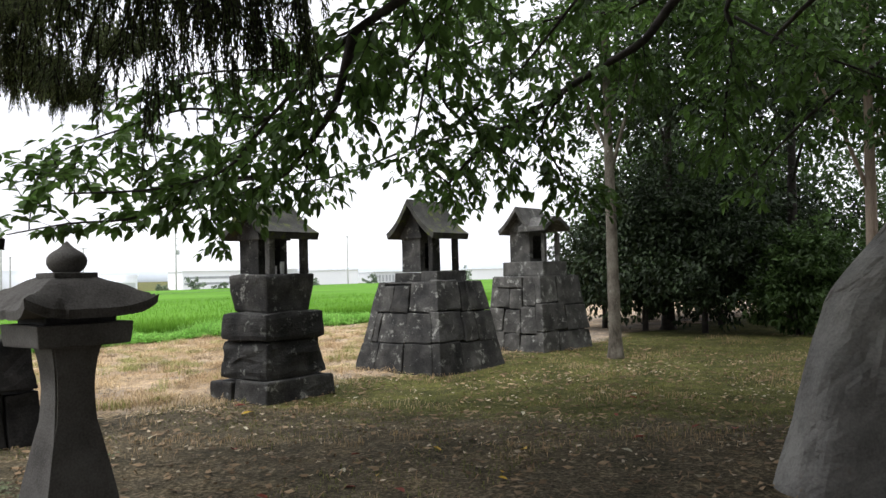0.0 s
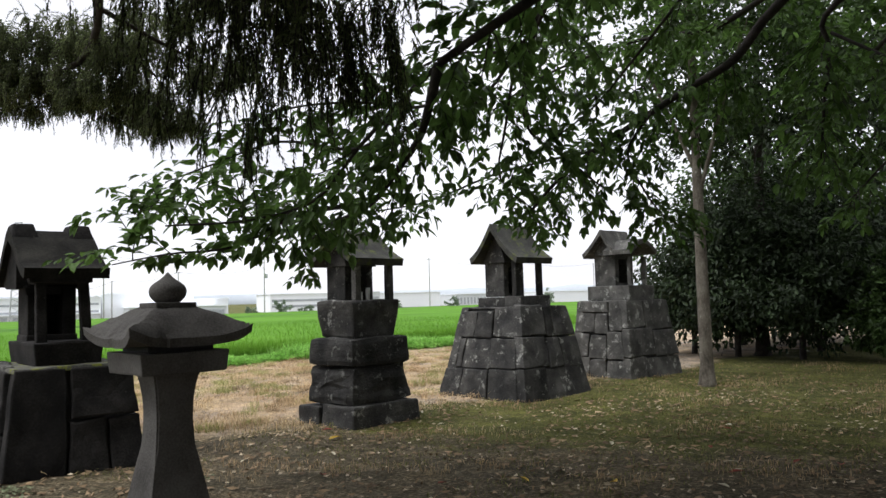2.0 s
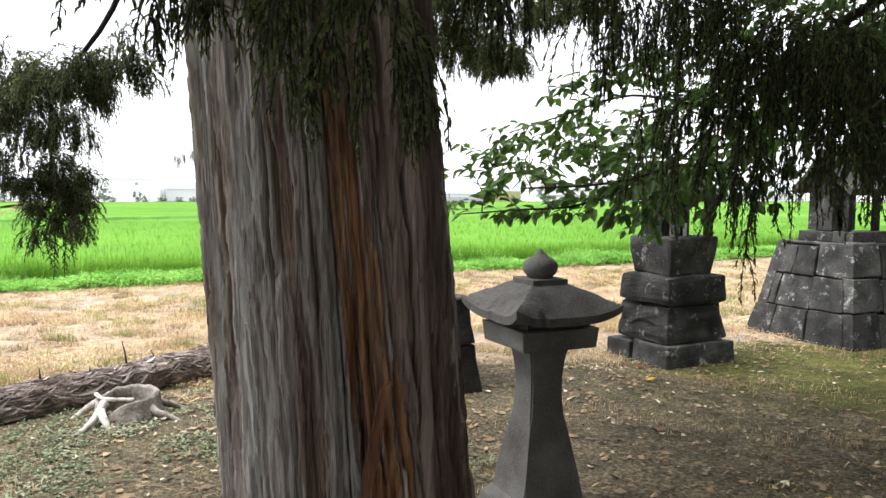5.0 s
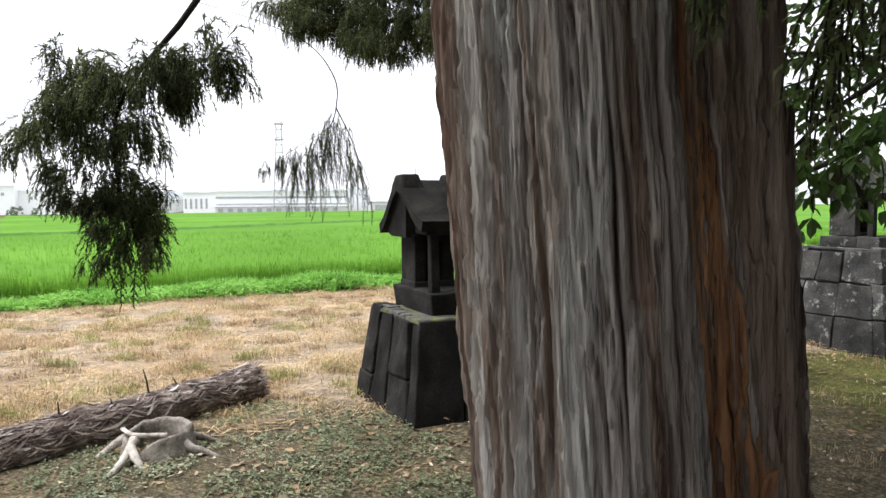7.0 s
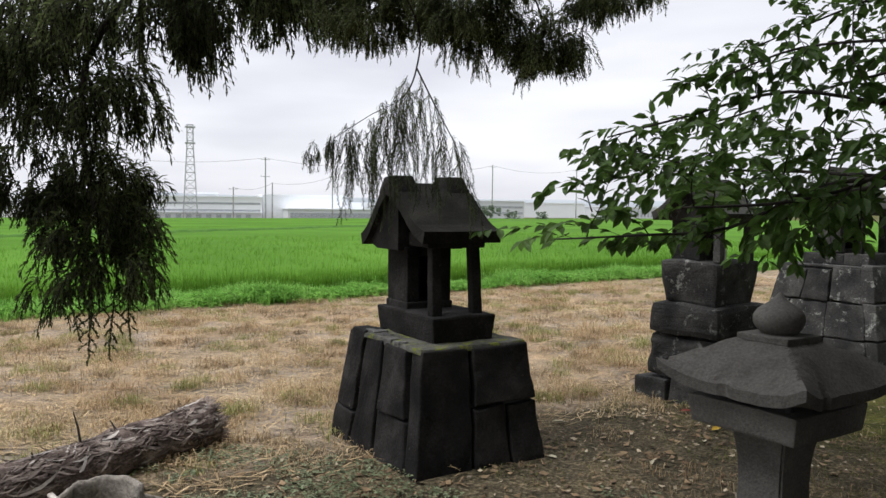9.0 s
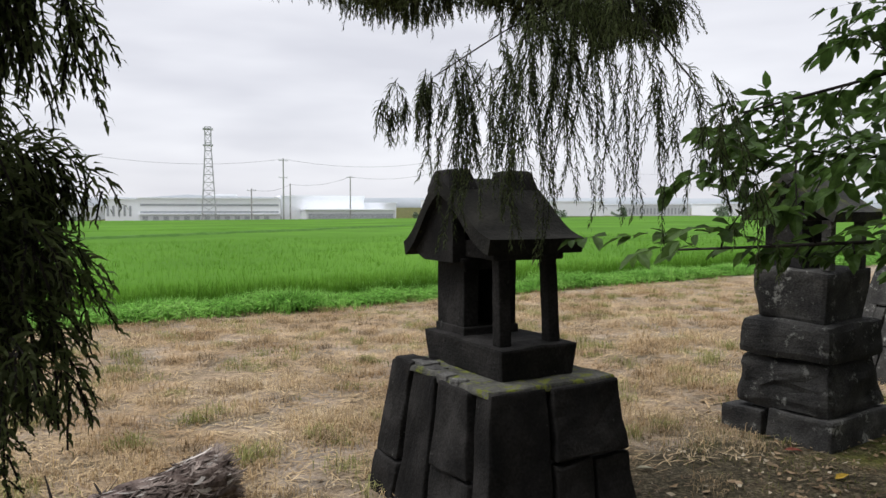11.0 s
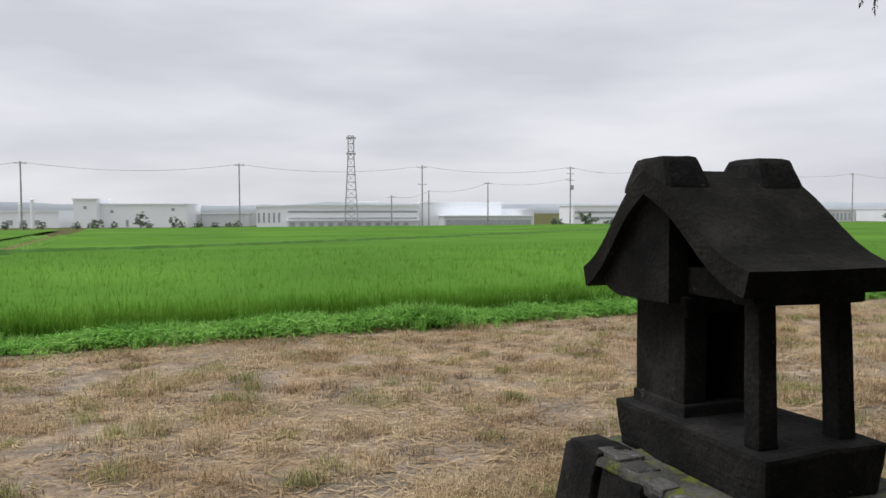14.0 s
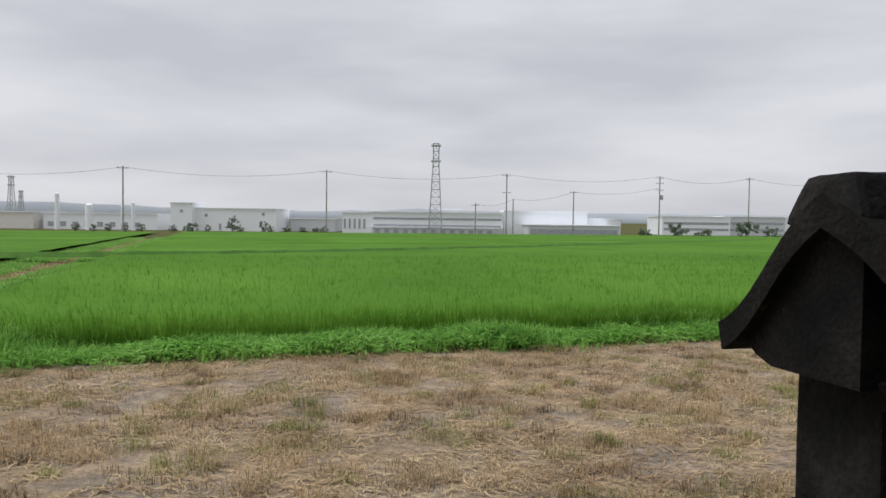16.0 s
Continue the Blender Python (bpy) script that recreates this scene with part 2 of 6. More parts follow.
def ground_material():
    """Shaded moss and needle litter near the shrines, straw and dry soil towards the paddy."""
    m = bpy.data.materials.new("precinct_ground")
    m.use_nodes = True
    n, l = m.node_tree.nodes, m.node_tree.links
    bsdf = n["Principled BSDF"]
    bsdf.inputs["Roughness"].default_value = 0.95
    bsdf.inputs["Specular IOR Level"].default_value = 0.15
    co = n.new("ShaderNodeTexCoord")

    def tex(scale, detail=6, rough=0.6):
        t = n.new("ShaderNodeTexNoise")
        t.inputs["Scale"].default_value, t.inputs["Detail"].default_value, t.inputs["Roughness"].default_value = scale, detail, rough
        l.new(co.outputs["Object"], t.inputs["Vector"])
        return t.outputs["Fac"]

    def ramp(fac, stops):
        r = n.new("ShaderNodeValToRGB")
        e = r.color_ramp.elements
        while len(e) < len(stops):
            e.new(0.5)
        for k, (p, c) in zip(e, stops):
            k.position, k.color = p, (*c, 1)
        l.new(fac, r.inputs[0])
        return r.outputs[0]

    def mix(fac, a, b):
        x = n.new("ShaderNodeMix")
        x.data_type = "RGBA"
        l.new(fac, x.inputs[0])
        l.new(a, x.inputs[6])
        l.new(b, x.inputs[7])
        return x.outputs[2]

    grain = tex(38, 8, 0.75)
    soil = ramp(grain, [(0.34, (0.026, 0.021, 0.014)), (0.5, (0.105, 0.087, 0.054)), (0.66, (0.30, 0.25, 0.165))])
    moss = ramp(grain, [(0.32, (0.028, 0.030, 0.010)), (0.52, (0.095, 0.099, 0.028)), (0.7, (0.21, 0.20, 0.07))])
    dry = ramp(grain, [(0.3, (0.115, 0.077, 0.05)), (0.5, (0.35, 0.265, 0.175)), (0.7, (0.55, 0.44, 0.305))])
    bare = ramp(grain, [(0.32, (0.22, 0.178, 0.138)), (0.68, (0.47, 0.40, 0.325))])
    zone = n.new("ShaderNodeAttribute")
    zone.attribute_name = "dryness"
    mossy = n.new("ShaderNodeAttribute")
    mossy.attribute_name = "moss"

    def soften(attr, scale, gain):
        a = n.new("ShaderNodeMath")
        a.operation = "MULTIPLY_ADD"
        a.inputs[1].default_value, a.inputs[2].default_value = gain, -gain * 0.5
        l.new(tex(scale, 7, 0.7), a.inputs[0])
        b = n.new("ShaderNodeMath")
        b.operation, b.use_clamp = "ADD", True
        l.new(a.outputs[0], b.inputs[0])
        l.new(attr.outputs["Fac"], b.inputs[1])
        return ramp(b.outputs[0], [(0.35, (0, 0, 0)), (0.65, (1, 1, 1))])

    shade = mix(soften(mossy, 2.6, 1.3), soil, moss)
    open_land = mix(ramp(tex(1.1, 5), [(0.45, (0, 0, 0)), (0.62, (1, 1, 1))]), dry, bare)
    mottle = n.new("ShaderNodeMix")
    mottle.data_type, mottle.blend_type = "RGBA", "MULTIPLY"
    mottle.inputs[0].default_value = 1.0
    l.new(mix(soften(zone, 2.2, 1.1), shade, open_land), mottle.inputs[6])
    l.new(ramp(tex(7.5, 9, 0.78), [(0.36, (0.62, 0.62, 0.63)), (0.5, (0.97, 0.97, 0.97)), (0.64, (1.34, 1.32, 1.29))]), mottle.inputs[7])
    patch = n.new("ShaderNodeMix")
    patch.data_type, patch.blend_type = "RGBA", "MULTIPLY"
    patch.inputs[0].default_value = 1.0
    l.new(mottle.outputs[2], patch.inputs[6])
    l.new(ramp(tex(1.7, 6, 0.7), [(0.36, (0.66, 0.68, 0.64)), (0.5, (0.98, 0.98, 0.98)), (0.64, (1.38, 1.32, 1.22))]), patch.inputs[7])
    l.new(patch.outputs[2], bsdf.inputs["Base Color"])
    bp = n.new("ShaderNodeBump")
    bp.inputs["Strength"].default_value, bp.inputs["Distance"].default_value = 0.8, 0.03
    l.new(grain, bp.inputs["Height"])
    l.new(bp.outputs[0], bsdf.inputs["Normal"])
    return m


GROUND = ground_material()

# ---- mesh helpers ----


def link_mesh(name, bm, material, smooth=False):
    me = bpy.data.meshes.new(name)
    bm.to_mesh(me)
    bm.free()
    for m in material if isinstance(material, (list, tuple)) else (material,):
        me.materials.append(m)
    if smooth:
        me.shade_smooth()
    return new(name, me)


def part(name, bm, material, parent, label="", smooth=False):
    ob = link_mesh(name, bm, material, smooth)
    ob.parent = parent
    if label:
        tagged(ob, label)
    return ob


def thing(name, m, label, category, group="", kind=""):
    ob = new(name)
    ob.matrix_basis = m
    return tagged(ob, label, category, group, kind)


def block(x0, x1, y0, y1, z0, z1, top=None, rough=0.0, seed=0, bevel=0.012, cuts=0):
    """A stone block; top gives the upper face's (x0, x1, y0, y1); rough pushes its surface about."""
    bm = bmesh.new()
    t = top or (x0, x1, y0, y1)
    lo = [bm.verts.new((x, y, z0)) for x, y in ((x0, y0), (x1, y0), (x1, y1), (x0, y1))]
    hi = [bm.verts.new((x, y, z1)) for x, y in ((t[0], t[2]), (t[1], t[2]), (t[1], t[3]), (t[0], t[3]))]
    bm.faces.new(lo[::-1])
    bm.faces.new(hi)
    for i in range(4):
        j = (i + 1) % 4
        bm.faces.new((lo[i], lo[j], hi[j], hi[i]))
    if bevel:
        bmesh.ops.bevel(bm, geom=bm.edges[:], offset=bevel, segments=2, affect="EDGES", profile=0.6)
    if cuts:
        bmesh.ops.subdivide_edges(bm, edges=[e for e in bm.edges if e.calc_length() > 0.06], cuts=cuts, use_grid_fill=True)
    if rough:
        off = Vector((seed * 3.7, seed * 1.3, seed * 2.1))
        for v in bm.verts:
            v.co += rough * noise.noise_vector(v.co * 5 + off) + rough * 0.35 * noise.noise_vector(v.co * 17 + off)
    return bm


def tube(points, radii, sides=8, closed_ends=True, wobble=0.0, seed=0):
    """A tapered round limb along points."""
    bm = bmesh.new()
    rings, prev = [], None
    for i, p in enumerate(points):
        a = points[max(0, i - 1)]
        b = points[min(len(points) - 1, i + 1)]
        d = (Vector(b) - Vector(a)).normalized()
        side = d.orthogonal().normalized() if prev is None else (prev - prev.dot(d) * d).normalized()
        prev = side
        other = d.cross(side)
        ring = []
        for k in range(sides):
            w = 2 * math.pi * k / sides
            r = radii[i] * (1 + wobble * noise.noise(Vector((k * 1.7, i * 0.8, seed * 5.1))))
            ring.append(bm.verts.new(Vector(p) + r * (math.cos(w) * side + math.sin(w) * other)))
        rings.append(ring)
    for a, b in zip(rings, rings[1:]):
        for k in range(sides):
            bm.faces.new((a[k], a[(k + 1) % sides], b[(k + 1) % sides], b[k]))
    if closed_ends:
        bm.faces.new(rings[0][::-1])
        bm.faces.new(rings[-1])
    return bm


def extend(bm, other):
    me = bpy.data.meshes.new("tmp")
    other.to_mesh(me)
    other.free()
    bm.from_mesh(me)
    bpy.data.meshes.remove(me)


def mesh_from(name, verts, faces, material, smooth=False):
    me = bpy.data.meshes.new(name)
    me.from_pydata(verts, [], faces)
    me.materials.append(material)
    if smooth:
        me.shade_smooth()
    return new(name, me)


def leaf_mesh(name, base, way, up, length, width, material, droop=0.15):
    """Pointed, folded leaves from arrays of places, directions, normals and lengths."""
    base, way, up = np.asarray(base, float), np.asarray(way, float), np.asarray(up, float)
    length = np.asarray(length, float)[:, None]
    way /= np.linalg.norm(way, axis=1, keepdims=True) + 1e-9
    side = np.cross(way, up)
    side /= np.linalg.norm(side, axis=1, keepdims=True) + 1e-9
    up = np.cross(side, way)
    w = length * width
    l1 = base + way * length * 0.3 + side * w * 0.46 + up * w * 0.16
    l2 = base + way * length * 0.68 + side * w * 0.40 + up * w * 0.10 - up * length * droop * 0.4
    r1 = base + way * length * 0.3 - side * w * 0.46 + up * w * 0.16
    r2 = base + way * length * 0.68 - side * w * 0.40 + up * w * 0.10 - up * length * droop * 0.4
    tip = base + way * length - up * length * droop
    mid = base + way * length * 0.5 - up * length * droop * 0.25
    n = len(base)
    verts = np.stack([base, l1, l2, tip, r2, r1, mid], axis=1).reshape(-1, 3)
    idx = (np.arange(n) * 7)[:, None]
    faces = [tuple(q) for q in (idx + np.array([0, 6, 2, 1])).tolist()] + [tuple(q) for q in (idx + np.array([6, 3, 2])).tolist()] \
        + [tuple(q) for q in (idx + np.array([0, 5, 4, 6])).tolist()] + [tuple(q) for q in (idx + np.array([6, 4, 3])).tolist()]
    me = bpy.data.meshes.new(name)
    me.from_pydata(verts.tolist(), [], faces)
    me.materials.append(material)
    return new(name, me)


# ---- lie of the land ----
EDGE_POINT, EDGE_IN, EDGE_ALONG = Vector((-9.5, 13.4)), Vector((-0.803, 0.595)), Vector((0.595, 0.803))


def field_coords(x, y):
    """Metres into the paddy, and along its edge."""
    d = Vector((x, y)) - EDGE_POINT
    return d.dot(EDGE_IN), d.dot(EDGE_ALONG)


def smooth01(a, b, v):
    t = min(1, max(0, (v - a) / (b - a)))
    return t * t * (3 - 2 * t)


def fall(s):
    """How far the land has dropped, s metres into the paddies."""
    return 0.0085 * min(140, max(0, s - 3))


def gz(x, y):
    """Height of the ground."""
    s, u = field_coords(x, y)
    base = -fall(s) -0.07 * smooth01(4.5, 7.2, y) - 0.17 * smooth01(-9, -1, s)
    near = 1 - smooth01(18, 45, math.hypot(x, y - 5))
    return base + near * (0.03 * noise.noise(Vector((x * 0.5, y * 0.5, 0))) + 0.015 * noise.noise(Vector((x * 2.1, y * 2.1, 3))))


def precinct_line(x, y):
    """Metres past the shaded precinct's edge, which runs behind the row of shrines."""
    return (x + 3.5) * -0.62 + (y - 5.7) * 0.5 + 0.25 * noise.noise(Vector((x * 0.8, y * 0.8, 11)))


def build_ground():
    def axis(lo, hi, fine_lo, fine_hi, step):
        out, v = [], fine_lo
        while v <= fine_hi:
            out.append(v)
            v += step
        g, v = step, fine_hi
        while v < hi:
            g *= 1.35
            v = min(hi, v + g)
            out.append(v)
        g, v = step, fine_lo
        while v > lo:
            g *= 1.35
            v = max(lo, v - g)
            out.insert(0, v)
        return out

    xs, ys = axis(-2500, 2500, -15, 9, 0.16), axis(-2500, 2500, -3, 22, 0.16)
    verts = [(x, y, gz(x, y)) for y in ys for x in xs]
    w = len(xs)
    faces = [(j * w + i, j * w + i + 1, (j + 1) * w + i + 1, (j + 1) * w + i) for j in range(len(ys) - 1) for i in range(w - 1)]
    ob = mesh_from("ground", verts, faces, GROUND, True)
    dry = ob.data.attributes.new("dryness", "FLOAT", "POINT")
    moss = ob.data.attributes.new("moss", "FLOAT", "POINT")
    dvals, mvals = [], []
    for x, y, z in verts:
        s, u = field_coords(x, y)
        # the shaded precinct ends behind the row of shrines
        line = precinct_line(x, y)
        d = smooth01(-0.55, 0.75, line)
        if x < -4.5:
            d = max(d, smooth01(3.2, 5.0, y + 0.2 * (x + 4.5)))
        if s > 0.6:
            d = min(d, 0.2)
        dvals.append(d)
        m = 0.10 + 0.72 * smooth01(4.6, 7.4, y + 0.3 * x) + 0.25 * noise.noise(Vector((x * 0.7, y * 0.7, 9)))
        mvals.append(1.0 if s > 0.6 else max(0, min(1, m)))
    dry.data.foreach_set("value", dvals)
    moss.data.foreach_set("value", mvals)
    return tagged(ob, "shaded earth with moss, needles and dry straw", "ground", kind="structure")


build_ground()


# ---- grass, straw, litter ----


def blades(name, spots, material, height, width, lean, per, label, category, spread=0.03, seed=1):
    """Tufts of narrow bent blades."""
    rnd = random.Random(seed)
    verts, faces = [], []
    for x, y, z, k in spots:
        for _ in range(per):
            a = rnd.uniform(0, 2 * math.pi)
            h = height * k * rnd.uniform(0.55, 1.2)
            bx, by = x + rnd.gauss(0, spread), y + rnd.gauss(0, spread)
            tilt = rnd.uniform(0.1, 1.0) * lean
            ux, uy = math.cos(a), math.sin(a)
            wx, wy = -uy * width * 0.5, ux * width * 0.5
            i = len(verts)
            verts += [(bx - wx, by - wy, z - 0.02), (bx + wx, by + wy, z - 0.02),
                      (bx + ux * h * tilt * 0.3 - wx * 0.8, by + uy * h * tilt * 0.3 - wy * 0.8, z + h * 0.6),
                      (bx + ux * h * tilt * 0.3 + wx * 0.8, by + uy * h * tilt * 0.3 + wy * 0.8, z + h * 0.6),
                      (bx + ux * h * tilt, by + uy * h * tilt, z + h * (1.0 - 0.35 * tilt))]
            faces += [(i, i + 1, i + 3, i + 2), (i + 2, i + 3, i + 4)]
    return tagged(mesh_from(name, verts, faces, material), label, category, kind="stuff")


def bend_flat(points, n):
    """A polyline cut into n steps a stretch."""
    return [(a[0] + (c[0] - a[0]) * k / n, a[1] + (c[1] - a[1]) * k / n) for a, c in zip(points, points[1:]) for k in range(n)]


def rice_field():
    rnd = random.Random(5)

    def at(s, u):
        p = EDGE_POINT + s * EDGE_IN + u * EDGE_ALONG
        return p.x, p.y

    def canopy(name, s0, s1, u0, u1, z, label):
        ss, us, v, g = [], [], s0, 0.25
        while v < s1:
            ss.append(v)
            v += g
            g = min(12, g * 1.06)
        ss.append(s1)
        v = u0
        while v < u1:
            us.append(v)
            v += 0.4 if -14 < v < 24 else 4
        us.append(u1)
        verts = []
        for s in ss:
            for u in us:
                x, y = at(s, u)
                verts.append((x, y, z - fall(s) + 0.05 * noise.noise(Vector((x * 1.5, y * 1.5, 0))) - 0.22 * (1 - smooth01(s0, s0 + 1.2, s))))
        w = len(us)
        faces = [(j * w + i, j * w + i + 1, (j + 1) * w + i + 1, (j + 1) * w + i) for j in range(len(ss) - 1) for i in range(w - 1)]
        return tagged(mesh_from(name, verts, faces, RICE_TOP, True), label, "rice field", kind="stuff")

    canopy("rice_field", 0.5, 44, -8.6, 140, 0.12, "bright green rice standing in a flooded paddy")
    canopy("rice_field", 45.2, 118, -8.6, 160, 0.14, "bright green rice in the far paddy")
    canopy("rice_field", 4.5, 118, -150, -12.5, 0.05, "bright green rice beyond the field path")
    verts, faces = [], []
    line = bend_flat([(-37.5, 14.5), (-33.7, 21.5), (-31.6, 28.1), (-30.6, 38), (-29.8, 59), (-29.6, 110), (-29.6, 170)], 24)
    for i, (x, y) in enumerate(line):
        for off, z in ((-0.55, 0.02), (-0.3, 0.22), (0.25, 0.24), (0.6, 0.02)):
            verts.append((x + off, y + 0.2 * off, z - fall(field_coords(x, y)[0]) + 0.06 * noise.noise(Vector((x * 1.3 + off, y * 1.3, 6)))))
    for i in range(len(line) - 1):
        for k in range(3):
            faces.append((i * 4 + k, i * 4 + k + 1, i * 4 + k + 5, i * 4 + k + 4))
    tagged(mesh_from("paddy_bank", verts, faces, BANK), "low dark grassy bank between two paddies", "bank", kind="stuff")
    spots = []
    for _ in range(26000):
        s = 0.1 + 22 * rnd.random() ** 2.0
        u = rnd.uniform(-8.6, 26)
        x, y = at(s, u)
        spots.append((x, y, -0.22 - fall(s), rnd.uniform(0.8, 1.15)))
    blades("rice_plants", spots, RICE, 0.46, 0.012, 0.5, 5, "upright green rice blades at the paddy edge", "rice", 0.05, 2)
    spots = []
    for _ in range(8000):
        s = rnd.gauss(-0.05, 0.26)
        u = rnd.uniform(-8, 24)
        x, y = at(s, u)
        k = 0.5 + 0.9 * max(0, noise.noise(Vector((u * 0.6, s, 2))) + 0.35)
        spots.append((x, y, gz(x, y), k))
    bank, stalks = [], []
    for _ in range(9000):
        s, u = 4 + 70 * rnd.random() ** 1.7, rnd.uniform(-12.6, -8.4)
        x, y = at(s, u)
        (bank if abs(u + 10.5) > 0.45 + 0.35 * noise.noise(Vector((s * 0.2, 0, 5))) else stalks).append((x, y, gz(x, y) - 0.02, 0.5 + 0.006 * s))
    blades("bank_grass", bank, WEED, 0.32, 0.03, 1.2, 7, "green grass on the field path's banks", "grass", 0.12, 31)
    blades("path_straw", stalks, STRAW, 0.16, 0.03, 1.6, 6, "dry grass on the field path", "grass", 0.12, 32)
    blades("verge_grass", spots, WEED, 0.34, 0.016, 1.1, 9, "bright green weeds along the paddy bank", "grass", 0.07, 3)


rice_field()


def straws(name, spots, material, length, width, label, category, seed):
    """Stalks lying flat, crossing one another."""
    rnd = random.Random(seed)
    verts, faces = [], []
    for x, y, z, k in spots:
        a = rnd.gauss(0.4, 0.9)
        ln, w = length * k * rnd.uniform(0.4, 1.2), width * rnd.uniform(0.6, 1.3)
        c, s = math.cos(a), math.sin(a)
        h0, h1 = rnd.uniform(0.002, 0.02), rnd.uniform(0.004, 0.035)
        m = rnd.gauss(0, 0.12) * ln
        i = len(verts)
        verts += [(x - c * ln / 2 - s * w, y - s * ln / 2 + c * w, z + h0), (x - c * ln / 2 + s * w, y - s * ln / 2 - c * w, z + h0),
                  (x + s * (w + m), y - c * (w + m), z + h1), (x - s * (w - m), y + c * (w - m), z + h1),
                  (x + c * ln / 2, y + s * ln / 2, z + h0)]
        faces += [(i, i + 1, i + 2, i + 3), (i + 3, i + 2, i + 4)]
    return tagged(mesh_from(name, verts, faces, material), label, category, kind="stuff")


def straw_and_litter():
    rnd = random.Random(8)
    tall, flat, green, dead = [], [], [], []
    for _ in range(135000):
        x, y = rnd.uniform(-14, 1), rnd.uniform(2.0, 22)
        s, u = field_coords(x, y)
        line = precinct_line(x, y)
        if s > -0.1 or line < -0.3:
            continue
        if line < 0.3 and rnd.random() < 0.6:
            continue
        k = noise.noise(Vector((x * 0.9, y * 0.9, 4))) + 0.4 * noise.noise(Vector((x * 2.6, y * 2.6, 14)))
        g = noise.noise(Vector((x * 1.3, y * 1.3, 24)))
        if k > (0.12 if s < -6.5 else 0.26) and rnd.random() < (0.32 if s < -6.5 else 0.14):
            tall.append((x, y, gz(x, y), (0.7 if s < -6.5 else 0.5) + 0.9 * k))
        elif g > 0.24 and rnd.random() < 0.14:
            green.append((x, y, gz(x, y), rnd.uniform(0.4, 1)))
        elif g < -0.22 and rnd.random() < 0.06:
            dead.append((x, y, gz(x, y), rnd.uniform(0.5, 1.1)))
        elif k > -0.35 and rnd.random() < 0.75:
            flat.append((x, y, gz(x, y), rnd.uniform(0.6, 1.3)))
    for _ in range(1300):
        x, y = rnd.uniform(-13, 0), rnd.uniform(2.5, 18)
        s, u = field_coords(x, y)
        if s > -0.2 or precinct_line(x, y) < 0.1:
            continue
        kind = rnd.choice((green, dead, tall, tall))
        size = rnd.uniform(0.7, 1.7)
        for _ in range(rnd.randint(3, 8)):
            px, py = x + rnd.gauss(0, 0.05), y + rnd.gauss(0, 0.05)
            kind.append((px, py, gz(px, py), size))
    blades("dry_grass", tall, STRAW, 0.085, 0.005, 2.3, 10, "dry straw-coloured grass tufts on open ground", "grass", 0.06, 4)
    straws("flat_straw", flat, STRAW, 0.19, 0.0046, "flattened dry straw on bare soil", "straw", 5)
    blades("green_tufts", green, PALE_TUFT, 0.085, 0.005, 1.9, 14, "small olive green tufts among the straw", "grass", 0.05, 6)
    blades("dead_tufts", dead, DEAD_GRASS, 0.065, 0.005, 2.2, 12, "dead grey-brown grass tufts on dry soil", "grass", 0.05, 9)
    moss, bits, twigs = [], [], []
    for _ in range(26000):
        x, y = rnd.uniform(-5.5, 8), rnd.uniform(0.8, 13)
        line = precinct_line(x, y)
        if line > 0.3:
            continue
        n = noise.noise(Vector((x * 0.8, y * 0.8, 7))) + 0.12 * (y - 5)
        if n > -0.05 and rnd.random() < 0.55:
            moss.append((x, y, gz(x, y), rnd.uniform(0.4, 1.1)))
        if rnd.random() < 0.55:
            bits.append((x, y, gz(x, y), rnd.uniform(0.4, 1)))
        if noise.noise(Vector((x * 1.1, y * 1.1, 17))) > 0.22 and rnd.random() < 0.3:
            twigs.append((x, y, gz(x, y), rnd.uniform(0.4, 1.1)))
    blades("short_grass", moss, OLIVE, 0.035, 0.005, 1.8, 5, "short olive grass and moss under the trees", "grass", 0.05, 7)
    straws("needle_litter", bits, LITTER, 0.11, 0.0038, "brown cedar needles and twigs on shaded earth", "leaf litter", 15)
    blades("sparse_grass", twigs, STRAW, 0.07, 0.004, 1.8, 7, "sparse dry grass tufts on shaded earth", "grass", 0.05, 16)
    verts, faces = [], []
    for _ in range(9000):
        x, y = rnd.uniform(-5.5, 7), rnd.uniform(0.8, 11)
        line = precinct_line(x, y)
        if line > 0.5 or noise.noise(Vector((x * 0.9, y * 0.9, 27))) < -0.25:
            continue
        a, r = rnd.uniform(0, 6.3), rnd.uniform(0.010, 0.042)
        z = gz(x, y) + 0.008
        c, sn, i = math.cos(a) * r, math.sin(a) * r, len(verts)
        verts += [(x + c, y + sn, z + 0.014 * rnd.random()), (x - sn * 0.5, y + c * 0.5, z + 0.016 * rnd.random()), (x - c, y - sn, z + 0.016 * rnd.random()), (x + sn * 0.5, y - c * 0.5, z)]
        faces.append((i, i + 1, i + 2, i + 3))
    tagged(mesh_from("leaf_litter", verts, faces, LITTER), "scattered brown fallen leaves on shaded earth", "leaf litter", kind="stuff")
    verts, faces = [], []
    for _ in range(5200):
        x, y = rnd.uniform(-5.5, 6), rnd.uniform(0.8, 9.5)
        if precinct_line(x, y) > 0.4 or noise.noise(Vector((x * 1.2, y * 1.2, 37))) < -0.1:
            continue
        a, r, f = rnd.uniform(0, 6.3), rnd.uniform(0.008, 0.026), rnd.uniform(0.25, 0.7)
        z = gz(x, y) + 0.014
        cs, sn, i = math.cos(a) * r, math.sin(a) * r, len(verts)
        verts += [(x + cs, y + sn, z + 0.012 * rnd.random()), (x - sn * f, y + cs * f, z + 0.012 * rnd.random()), (x - cs, y - sn, z + 0.014 * rnd.random()), (x + sn * f, y - cs * f, z)]
